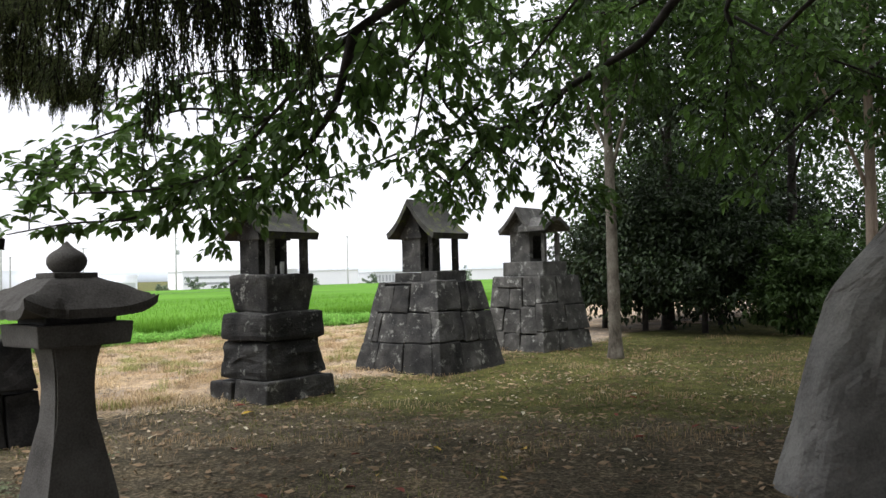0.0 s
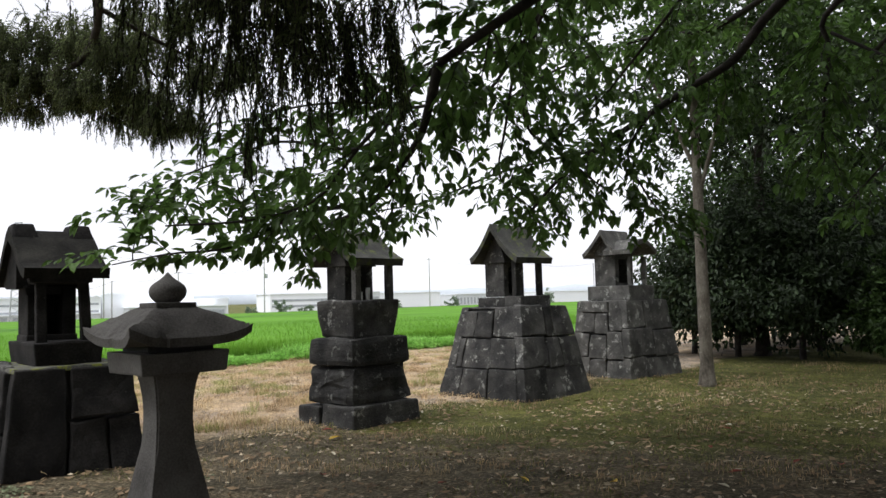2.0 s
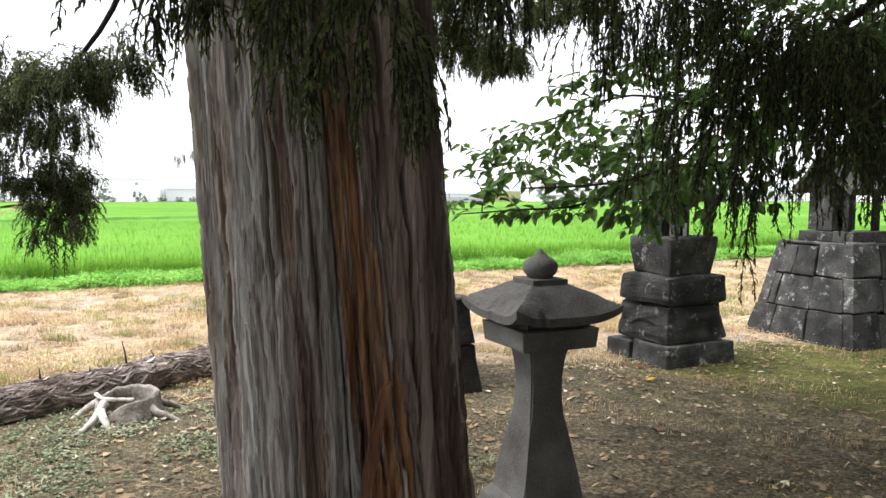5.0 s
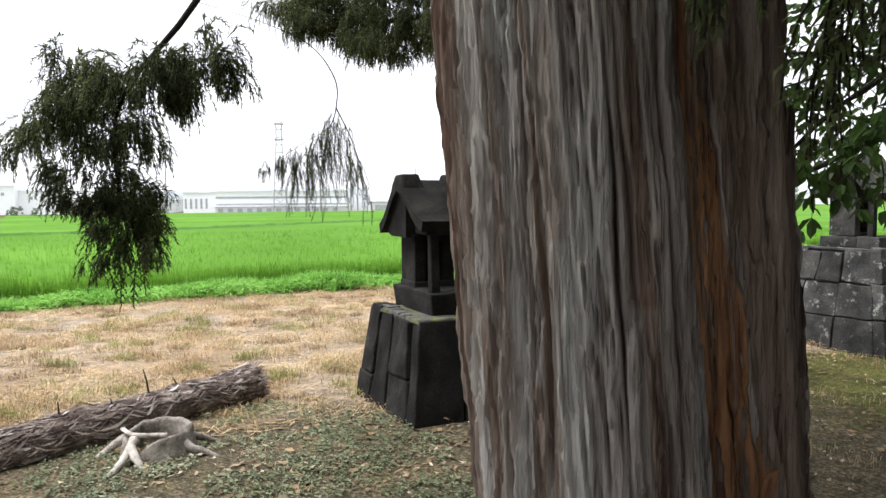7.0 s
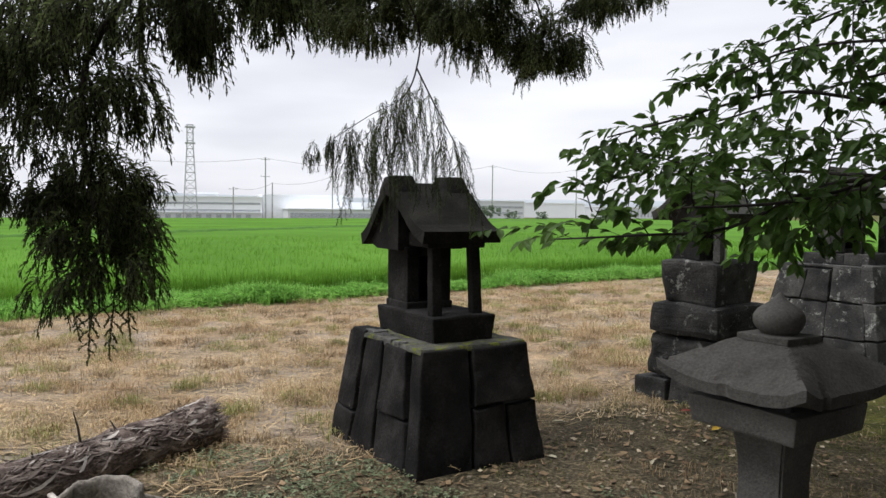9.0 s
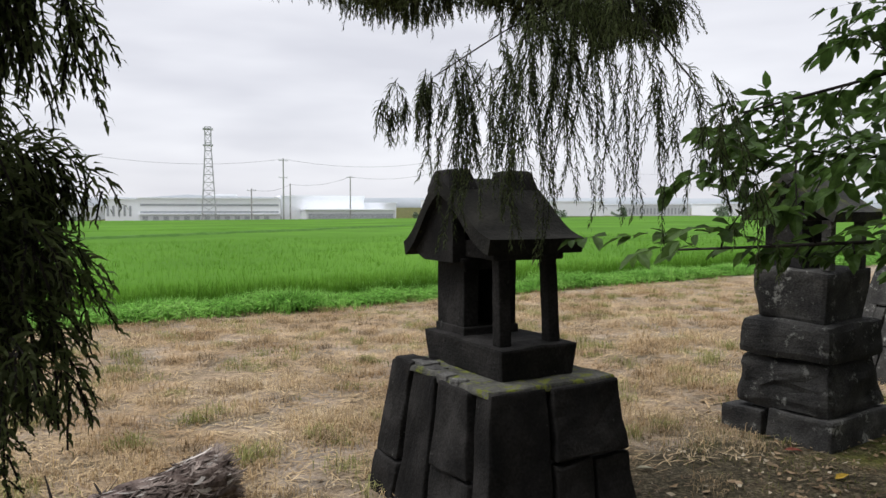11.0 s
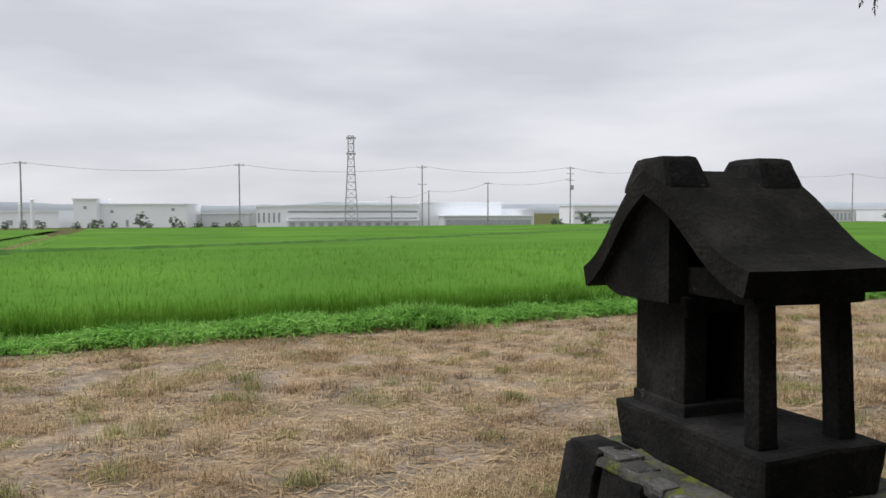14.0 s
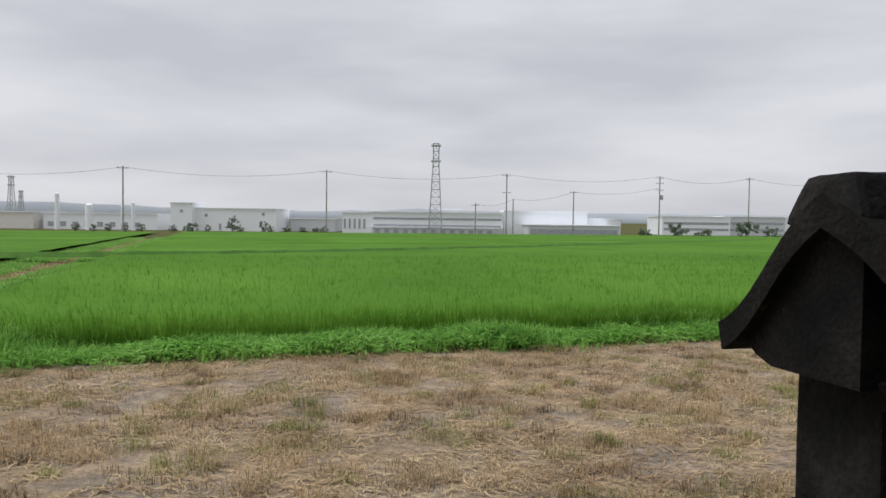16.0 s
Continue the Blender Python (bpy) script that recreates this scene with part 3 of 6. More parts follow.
        faces.append((i, i + 1, i + 2, i + 3))
    tagged(mesh_from("pale_leaf_litter", verts, faces, CHIPS), "pale dry leaf scraps on shaded earth", "leaf litter", kind="stuff")
    base, way, up, size = [], [], [], []
    for _ in range(5200):
        x, y = rnd.uniform(-5.6, -2.2), rnd.uniform(1.6, 4.7)
        if noise.noise(Vector((x * 0.9, y * 0.9, 51))) + 0.5 * noise.noise(Vector((x * 3, y * 3, 52))) < -0.12 + 0.25 * max(0, y - 3.9) or precinct_line(x, y) > 0.9:
            continue
        for _ in range(5):
            a = rnd.uniform(0, 6.28)
            px, py = x + rnd.gauss(0, 0.02), y + rnd.gauss(0, 0.02)
            base.append((px, py, gz(px, py) + rnd.uniform(0.004, 0.03)))
            way.append((math.cos(a), math.sin(a), rnd.uniform(0, 0.6)))
            up.append((rnd.gauss(0, 0.4), rnd.gauss(0, 0.4), 1))
            size.append(rnd.uniform(0.012, 0.034))
    tagged(leaf_mesh("ground_cover", base, way, up, size, 0.5, SILVER_WEED, 0.2), "low grey-green creeping weeds on shaded earth", "weeds", kind="stuff")
    # single leaves that stand out
    shapes = []
    for mname, base in (("pale", PALE_LITTER), ("yellow", YELLOW_LEAF), ("rust", RUST_LEAF)):
        me = bpy.data.meshes.new("fallen_leaf")
        me.from_pydata([(0, 0, 0.002), (0.03, 0.018, 0.012), (0.062, 0.014, 0.010), (0.09, 0, 0.004), (0.062, -0.014, 0.012), (0.03, -0.018, 0.008), (0.045, 0, 0.002)], [], [(0, 6, 2, 1), (6, 3, 2), (0, 5, 4, 6), (6, 4, 3)])
        me.materials.append(base)
        shapes.append((me, mname))
    picks = [(-0.74, 4.25, 0), (-0.52, 4.12, 1), (-0.60, 3.92, 2), (-0.40, 3.86, 2)]
    picks += [(rnd.uniform(-3, 4), rnd.uniform(2.6, 8.5), rnd.choice((0, 0, 0, 1, 2))) for _ in range(56)]
    for x, y, k in picks:
        if precinct_line(x, y) > 0.1:
            continue
        me, word = shapes[k]
        ob = new("fallen_leaf", me)
        sc = rnd.uniform(0.7, 1.3)
        ob.matrix_basis = pose(x, y, gz(x, y) + 0.012, rnd.uniform(-14, 14), rnd.uniform(-14, 14), rnd.uniform(0, 360)) @ Matrix.Diagonal((sc, sc, sc, 1))
        tagged(ob, word + " fallen leaf lying on shaded earth", "leaf", "single fallen leaves")


straw_and_litter()


# ---- stone lantern ----


def build_lantern():
    t = thing("stone_lantern", pose(-1.765, 3.346, 0.008, 0, 0, -39), "small grey stone lantern with a flared roof and onion finial", "stone lantern")

    def lathe4(levels, steps=7):
        """A square section swept upward through (height, half width) levels."""
        bm = bmesh.new()
        rings = [[bm.verts.new((sx * h, sy * h, z)) for sx, sy in ((-1, -1), (1, -1), (1, 1), (-1, 1))] for z, h in levels]
        for a, b in zip(rings, rings[1:]):
            for k in range(4):
                bm.faces.new((a[k], a[(k + 1) % 4], b[(k + 1) % 4], b[k]))
        bm.faces.new(rings[0][::-1])
        bm.faces.new(rings[-1])
        return bm

    part("base", block(-0.215, 0.215, -0.215, 0.215, -0.08, 0.045, (-0.205, 0.205, -0.205, 0.205), 0.004, 1, 0.012, 2), LANTERN, t)
    part("foot", block(-0.20, 0.20, -0.20, 0.20, 0.043, 0.085, (-0.164, 0.164, -0.164, 0.164), 0.003, 9, 0.006, 1), LANTERN, t)
    shaft = [(0.083, 0.160), (0.12, 0.154), (0.18, 0.141), (0.24, 0.128), (0.30, 0.115), (0.36, 0.102), (0.42, 0.090), (0.48, 0.085), (0.54, 0.083), (0.60, 0.086), (0.65, 0.093), (0.685, 0.101), (0.71, 0.110)]
    shaft = [(0.083 + (z - 0.083) * 1.15, h) for z, h in shaft]
    bm = lathe4(shaft)
    bmesh.ops.bevel(bm, geom=[e for e in bm.edges if abs(e.verts[0].co.z - e.verts[1].co.z) > 0.02], offset=0.008, segments=2, affect="EDGES")
    part("shaft", bm, LANTERN, t)
    part("platform", block(-0.192, 0.192, -0.192, 0.192, 0.80, 0.895, (-0.203, 0.203, -0.203, 0.203), 0.004, 2, 0.008, 2), LANTERN, t)
    part("fire_box", block(-0.15, 0.15, -0.15, 0.15, 0.892, 0.95, None, 0.002, 3, 0.008, 1), CAVITY_SHADE, t, "low fire box coloured dark for its shadow")
    # roof: a grid over the square, drooping to upturned corners
    bm = bmesh.new()
    n, half = 36, 0.280
    top, low = [], []
    for j in range(n + 1):
        for i in range(n + 1):
            x, y = (i / n * 2 - 1), (j / n * 2 - 1)
            m = max(abs(x), abs(y))
            corner = min(abs(x), abs(y)) / max(m, 1e-6)
            lift = 0.052 * m ** 5 * corner ** 4
            h = 1.108 - 0.150 * m ** 1.9 + lift
            wear = 0.007 * noise.noise(Vector((x * 4, y * 4, 5))) + 0.004 * noise.noise(Vector((x * 11, y * 11, 8)))
            chip = 0.06 * max(0, noise.noise(Vector((x * 3.1, y * 3.1, 15))) - 0.18) * m ** 6
            out = half * (1 - 0.13 * (1 - corner ** 2) * m) - chip
            top.append(bm.verts.new((x * out, y * out, h + wear)))
            low.append(bm.verts.new((x * out * 0.985, y * out * 0.985, min(h - 0.014, 0.925 - 0.006 * m ** 3 + 1.05 * lift) + 0.5 * wear)))
    for j in range(n):
        for i in range(n):
            a = j * (n + 1) + i
            bm.faces.new((top[a], top[a + 1], top[a + n + 2], top[a + n + 1]))
            bm.faces.new((low[a + n + 1], low[a + n + 2], low[a + 1], low[a]))
    for i in range(n):
        for a, b in ((i, i + 1), (n * (n + 1) + i + 1, n * (n + 1) + i), ((i + 1) * (n + 1), i * (n + 1)), (i * (n + 1) + n, (i + 1) * (n + 1) + n)):
            bm.faces.new((low[a], low[b], top[b], top[a]))
    part("roof", bm, LANTERN, t, smooth=False)
    part("finial_seat", block(-0.095, 0.095, -0.095, 0.095, 1.085, 1.112, None, 0.003, 5, 0.006, 1), LANTERN, t)
    bm = bmesh.new()
    prof = [(1.126, 0.044), (1.135, 0.058), (1.15, 0.072), (1.168, 0.081), (1.185, 0.083), (1.202, 0.080), (1.217, 0.071), (1.230, 0.056), (1.241, 0.040), (1.252, 0.027), (1.265, 0.015), (1.280, 0.003)]
    rings = [[bm.verts.new((r * math.cos(k * math.pi / 9), r * math.sin(k * math.pi / 9), z)) for k in range(18)] for z, r in [(1.108 + (z - 1.126) * 0.92, r) for z, r in prof]]
    for a, b in zip(rings, rings[1:]):
        for k in range(18):
            bm.faces.new((a[k], a[(k + 1) % 18], b[(k + 1) % 18], b[k]))
    bm.faces.new(rings[0][::-1])
    bm.faces.new(rings[-1])
    part("finial", bm, LANTERN, t, smooth=True)


build_lantern()


# ---- stone shrines ----


def pedestal(t, levels, faces, material, seed, gap=0.004, rough=0.014, depth=0.13):
    """Battered masonry round a core; each face (front, back, low side, high side) lists stones as (from, to, bottom, top), in fractions."""
    rnd = random.Random(seed)
    z0, z1 = levels[0][0], levels[-1][0]

    def section(z):
        k = (z - z0) / (z1 - z0)
        return [a + (b - a) * k for a, b in zip(levels[0][1:], levels[-1][1:])]

    def lerp(p, q, f):
        return p + (q - p) * f

    b, u = section(z0), section(z1 - 0.03)
    part("core", block(b[0] + 0.05, b[1] - 0.05, b[2] + 0.05, b[3] - 0.05, z0, z1 - 0.03, (u[0] + 0.05, u[1] - 0.05, u[2] + 0.05, u[3] - 0.05)), CAVITY_SHADE, t)
    for name, stones in faces.items():
        for f0, f1, h0, h1 in stones:
            lo, hi = lerp(z0, z1, h0) + gap * 0.6, lerp(z0, z1, h1) - gap * 0.6
            a, c = section(lo), section(hi)
            out = rnd.uniform(-0.008, 0.014)
            if name in ("front", "back"):
                k = (2, 1) if name == "front" else (3, -1)
                ya, yc = a[k[0]] - out * k[1], c[k[0]] - out * k[1]
                ys = sorted((ya, ya + depth * k[1])) + sorted((yc, yc + depth * k[1]))
                box = (lerp(a[0], a[1], f0) + gap, lerp(a[0], a[1], f1) - gap, ys[0], ys[1])
                lid = (lerp(c[0], c[1], f0) + gap, lerp(c[0], c[1], f1) - gap, ys[2], ys[3])
            else:
                k = (0, 1) if name == "low" else (1, -1)
                xa, xc = a[k[0]] - out * k[1], c[k[0]] - out * k[1]
                xs = sorted((xa, xa + depth * k[1])) + sorted((xc, xc + depth * k[1]))
                box = (xs[0], xs[1], lerp(a[2] + depth, a[3] - depth, f0) + gap, lerp(a[2] + depth, a[3] - depth, f1) - gap)
                lid = (xs[2], xs[3], lerp(c[2] + depth, c[3] - depth, f0) + gap, lerp(c[2] + depth, c[3] - depth, f1) - gap)
            part("stone", block(*box, lo, hi, lid, rough, rnd.randint(1, 99), 0.013, 4), material, t)


def gable_roof(t, x0, x1, y0, y1, y_ridge, z_eave_front, z_eave_back, z_ridge, thick, material, sag=0.05, bow=0.0):
    """A stone roof with its ridge along x, curving down to the front (low y) and back eaves."""
    bm = bmesh.new()
    prof = []
    n = 9
    for i in range(n + 1):
        f = i / n
        y = y0 + (y_ridge - y0) * f
        z = z_eave_front + (z_ridge - z_eave_front) * f - sag * math.sin(math.pi * f) * (1 - 0.3 * f) + bow * math.sin(2 * math.pi * (f - 0.5))
        prof.append((y, z))
    for i in range(1, n + 1):
        f = 1 - i / n
        y = y1 + (y_ridge - y1) * f
        z = z_eave_back + (z_ridge - z_eave_back) * f - sag * math.sin(math.pi * f) * (1 - 0.3 * f) + bow * math.sin(2 * math.pi * (f - 0.5))
        prof.append((y, z))
    under = [(y0 + 0.02 if k == 0 else (y1 - 0.02 if k == len(prof) - 1 else y), z - thick * (1.0 if 0 < k < len(prof) - 1 else 0.9)) for k, (y, z) in enumerate(prof)]
    xs = [x0 + (x1 - x0) * i / 8 for i in range(9)]
    tops, lows = [], []
    for x in xs:
        tops.append([bm.verts.new((x, y, z + 0.006 * noise.noise(Vector((x * 6, y * 6, 1))))) for y, z in prof])
        lows.append([bm.verts.new((x, y, z)) for y, z in under])
    m = len(prof)
    for a in range(8):
        for k in range(m - 1):
            bm.faces.new((tops[a][k], tops[a + 1][k], tops[a + 1][k + 1], tops[a][k + 1]))
            bm.faces.new((lows[a][k + 1], lows[a + 1][k + 1], lows[a + 1][k], lows[a][k]))
        bm.faces.new((lows[a][0], lows[a + 1][0], tops[a + 1][0], tops[a][0]))
        bm.faces.new((tops[a][-1], tops[a + 1][-1], lows[a + 1][-1], lows[a][-1]))
    for k in range(m - 1):
        bm.faces.new((lows[0][k], tops[0][k], tops[0][k + 1], lows[0][k + 1]))
        bm.faces.new((tops[-1][k], lows[-1][k], lows[-1][k + 1], tops[-1][k + 1]))
    bmesh.ops.recalc_face_normals(bm, faces=bm.faces[:])
    return part("roof", bm, material, t)


def gable_wall(t, x0, x1, y0, y1, z0, y_ridge, z_ridge, material):
    bm = bmesh.new()
    pts = [(y0, z0), (y1, z0), (y1 - 0.02, z0 + 0.07), (y_ridge, z_ridge), (y0 + 0.02, z0 + 0.07)]
    a = [bm.verts.new((x0, y, z)) for y, z in pts]
    b = [bm.verts.new((x1, y, z)) for y, z in pts]
    bm.faces.new(a[::-1])
    bm.faces.new(b)
    for i in range(5):
        j = (i + 1) % 5
        bm.faces.new((a[i], a[j], b[j], b[i]))
    bmesh.ops.bevel(bm, geom=bm.edges[:], offset=0.006, segments=1, affect="EDGES")
    return part("gable", bm, material, t)


def cella(t, w, y_front, y_back, z0, z1, material):
    """The body: two side walls, a back, a recessed dark opening and a lintel; open to the front (low y)."""
    h = w / 2
    part("side_wall", block(-h, -h + 0.09, y_front, y_back, z0, z1, None, 0.003, 1, 0.008, 1), material, t)
    part("side_wall", block(h - 0.09, h, y_front, y_back, z0, z1, None, 0.003, 2, 0.008, 1), material, t)
    part("back_wall", block(-h + 0.09, h - 0.09, y_back - 0.05, y_back - 0.004, z0, z1), material, t)
    part("lintel", block(-h + 0.09, h - 0.09, y_front + 0.006, y_front + 0.07, z1 - 0.07, z1), material, t)
    part("sill", block(-h + 0.09, h - 0.09, y_front + 0.006, y_front + 0.07, z0, z0 + 0.04), material, t)


def shrine_a():
    t = thing("stone_shrine", pose(-3.55, 5.13, -0.03, 0, 0, 50), "dark stone wayside shrine with porch posts on a tapered masonry pedestal", "shrine", "row of stone shrines")
    pedestal(t, [(-0.05, -0.485, 0.475, -0.50, 0.66), (0.735, -0.375, 0.395, -0.385, 0.58)], {
        "front": [(0, 0.43, 0, 1), (0.435, 0.72, 0, 0.55), (0.445, 0.985, 0.56, 1), (0.73, 1.0, 0, 0.54)],
        "low": [(0.02, 0.45, 0.47, 0.985), (0.02, 0.47, 0, 0.46), (0.49, 0.835, 0, 0.99), (0.855, 1.16, 0.36, 1.03), (0.84, 1.16, 0, 0.35)],
        "back": [(0, 0.5, 0, 1), (0.5, 1, 0, 1)], "high": [(0, 0.5, 0, 1), (0.5, 1, 0, 1)]}, STONE_BACKLIT, 3, 0.007, 0.016)
    part("cap_stone", block(-0.375, 0.385, -0.375, 0.372, 0.712, 0.744, (-0.365, 0.375, -0.365, 0.37), 0.014, 4, 0.01, 5), MOSS_TOP, t, "stone slab grown over with moss")
    part("back_cap_stone", block(-0.35, 0.36, 0.38, 0.56, 0.70, 0.742, None, 0.018, 14, 0.012, 4), MOSS_TOP, t)
    for x, y, r, z in ((-0.31, 0.20, 0.045, 0.735), (-0.335, 0.05, 0.04, 0.73), (-0.34, -0.08, 0.035, 0.73), (-0.30, 0.33, 0.05, 0.74)):
        part("wedge_stone", block(x - r, x + r, y - r * 1.3, y + r * 1.3, z - 0.03, z + 0.018, None, 0.012, int(r * 900), 0.012, 2), STONE_PALE, t)
    part("slab", block(-0.205, 0.22, -0.235, 0.47, 0.735, 0.905, (-0.225, 0.238, -0.262, 0.49), 0.009, 5, 0.016, 5), STONE_BACKLIT, t)
    cella(t, 0.33, 0.17, 0.44, 0.90, 1.31, STONE_BACKLIT)
    part("base_moulding", block(-0.172, 0.172, 0.158, 0.448, 0.885, 0.945, None, 0.003, 8, 0.008, 2), STONE_BACKLIT, t)
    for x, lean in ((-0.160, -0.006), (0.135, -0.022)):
        part("post", block(x - 0.036, x + 0.036, -0.20, -0.135, 0.90, 1.345, (x - 0.033 + lean, x + 0.033 + lean, -0.19, -0.13), 0.005, 6, 0.010, 3), STONE_BACKLIT, t)
    part("beam", block(-0.245, 0.165, -0.225, -0.135, 1.315, 1.40, None, 0.004, 12, 0.01, 3), STONE_BACKLIT, t)
    for y in (0.165,):
        part("bracket", block(-0.178, -0.10, y - 0.03, y + 0.03, 1.235, 1.305, (-0.205, -0.10, y - 0.035, y + 0.035), 0.006, 17, 0.014, 2), STONE_BACKLIT, t)
    # gable panels with bowed lower edges, set back behind the roof's rim
    for x0, x1 in ((-0.245, -0.17), (0.17, 0.24)):
        bm = bmesh.new()
        pts = [(0.15, 1.285), (0.44, 1.285), (0.50, 1.305), (0.545, 1.335), (0.455, 1.45), (0.375, 1.555), (0.29, 1.635), (0.19, 1.635), (0.15, 1.60)]
        ends = [[bm.verts.new((x, y, z)) for y, z in pts] for x in (x0, x1)]
        bm.faces.new(ends[0][::-1])
        bm.faces.new(ends[1])
        for i in range(len(pts)):
            j = (i + 1) % len(pts)
            bm.faces.new((ends[0][i], ends[0][j], ends[1][j], ends[1][i]))
        bmesh.ops.recalc_face_normals(bm, faces=bm.faces[:])
        part("gable", bm, STONE_BACKLIT, t)
    part("ceiling_slab", block(-0.168, 0.168, -0.10, 0.50, 1.312, 1.40, None, 0.002, 3, 0.006, 1), STONE_BACKLIT, t)
    gable_roof(t, -0.285, 0.275, -0.25, 0.61, 0.235, 1.415, 1.375, 1.715, 0.08, ROOF_BACKLIT, 0.012, 0.020)
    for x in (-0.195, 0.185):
        part("ridge_cap", block(x - 0.094, x + 0.094, 0.11, 0.365, 1.640, 1.758, (x - 0.07, x + 0.07, 0.165, 0.31), 0.007, 7, 0.022, 3), STONE_BACKLIT, t)


def shrine_b():
    t = thing("stone_shrine", pose(-1.92, 7.40, -0.09, 0, 0, 55), "dark stone shrine on four stacked rough-hewn blocks", "shrine", "row of stone shrines")
    part("footing_stone", block(-0.42, 0.43, -0.40, 0.08, -0.05, 0.225, (-0.41, 0.42, -0.39, 0.07), 0.014, 1, 0.022, 3), STONE, t)
    part("footing_stone", block(-0.43, 0.41, 0.10, 0.42, -0.05, 0.20, None, 0.014, 2, 0.022, 3), STONE, t)
    part("boulder_block", block(-0.40, 0.40, -0.37, 0.37, 0.215, 0.585, (-0.34, 0.34, -0.31, 0.31), 0.04, 3, 0.08, 4), STONE, t)
    part("rough_block", block(-0.375, 0.375, -0.345, 0.345, 0.58, 0.845, (-0.35, 0.36, -0.33, 0.33), 0.022, 4, 0.05, 4), STONE, t)
    part("top_block", block(-0.265, 0.265, -0.245, 0.245, 0.835, 1.20, (-0.31, 0.31, -0.28, 0.28), 0.02, 5, 0.035, 4), STONE, t)
    cella(t, 0.36, -0.02, 0.26, 1.20, 1.54, STONE)
    for x in (-0.21, 0.21):
        part("post", block(x - 0.034, x + 0.034, -0.255, -0.19, 1.20, 1.54, None, 0.002, 6, 0.008, 1), STONE_PALE, t)
    gable_wall(t, -0.20, 0.20, -0.06, 0.28, 1.53, 0.06, 1.82, STONE)
    gable_roof(t, -0.32, 0.32, -0.33, 0.37, 0.05, 1.595, 1.60, 1.89, 0.075, MOSS_STONE, 0.04)
    for k, (x, y) in enumerate(((-0.05, -0.10), (0.02, -0.12), (0.07, -0.07))):
        bm = bmesh.new()
        bmesh.ops.create_cone(bm, cap_ends=True, segments=12, radius1=0.017, radius2=0.021, depth=0.08 + 0.02 * k, matrix=Matrix.Translation((x, y, 1.24 + 0.01 * k)))
        cup = link_mesh("offering_cup", bm, CUP)
        cup.matrix_basis = t.matrix_basis
        tagged(cup, "small white porcelain offering cup standing in the shrine", "cup", "cups in the shrine")


def shrine_c():
    t = thing("stone_shrine", pose(-0.50, 9.57, -0.07, 0, 0, 52), "dark stone shrine on a broad battered masonry pedestal with pale lichen", "shrine", "row of stone shrines")
    pedestal(t, [(-0.05, -0.66, 0.63, -0.70, 0.67), (1.055, -0.43, 0.43, -0.48, 0.48)], {
        "front": [(0, 0.42, 0.37, 0.68), (0.43, 0.66, 0.35, 0.66), (0.67, 1, 0.33, 0.66), (0, 0.46, 0.69, 1.015), (0.47, 0.6, 0.67, 0.985), (0.61, 1, 0.67, 1.0), (0, 0.34, 0, 0.36), (0.35, 1.0, 0, 0.34)],
        "low": [(-0.02, 0.42, 0, 0.345), (0.43, 0.84, 0, 0.335), (0.85, 1.16, 0, 0.34), (-0.02, 0.42, 0.355, 0.67), (0.43, 0.90, 0.345, 0.66), (0.91, 1.16, 0.35, 0.66), (-0.02, 0.40, 0.68, 0.985), (0.41, 0.76, 0.67, 0.96), (0.77, 1.16, 0.67, 0.955)],
        "back": [(0, 0.5, 0, 1), (0.5, 1, 0, 1)], "high": [(0, 0.5, 0, 0.6), (0.5, 1, 0, 0.6), (0, 1, 0.6, 1)]}, STONE, 11)
    part("cap_stone", block(-0.41, 0.41, -0.46, 0.46, 1.03, 1.052, None, 0.006, 4, 0.008, 3), STONE, t)
    part("slab", block(-0.275, 0.275, -0.10, 0.34, 1.05, 1.165, None, 0.008, 5, 0.012, 3), STONE, t)
    part("front_slab", block(-0.285, 0.285, -0.36, -0.105, 1.05, 1.18, None, 0.008, 15, 0.012, 3), STONE, t)
    cella(t, 0.38, -0.02, 0.29, 1.175, 1.60, STONE)
    for x in (-0.22, 0.22):
        part("post", block(x - 0.034, x + 0.034, -0.27, -0.205, 1.175, 1.62, None, 0.002, 6, 0.008, 1), STONE, t)
    gable_wall(t, -0.21, 0.21, -0.06, 0.30, 1.59, 0.06, 1.98, STONE)
    gable_roof(t, -0.34, 0.34, -0.37, 0.41, 0.05, 1.64, 1.66, 2.07, 0.08, MOSS_STONE, 0.06)


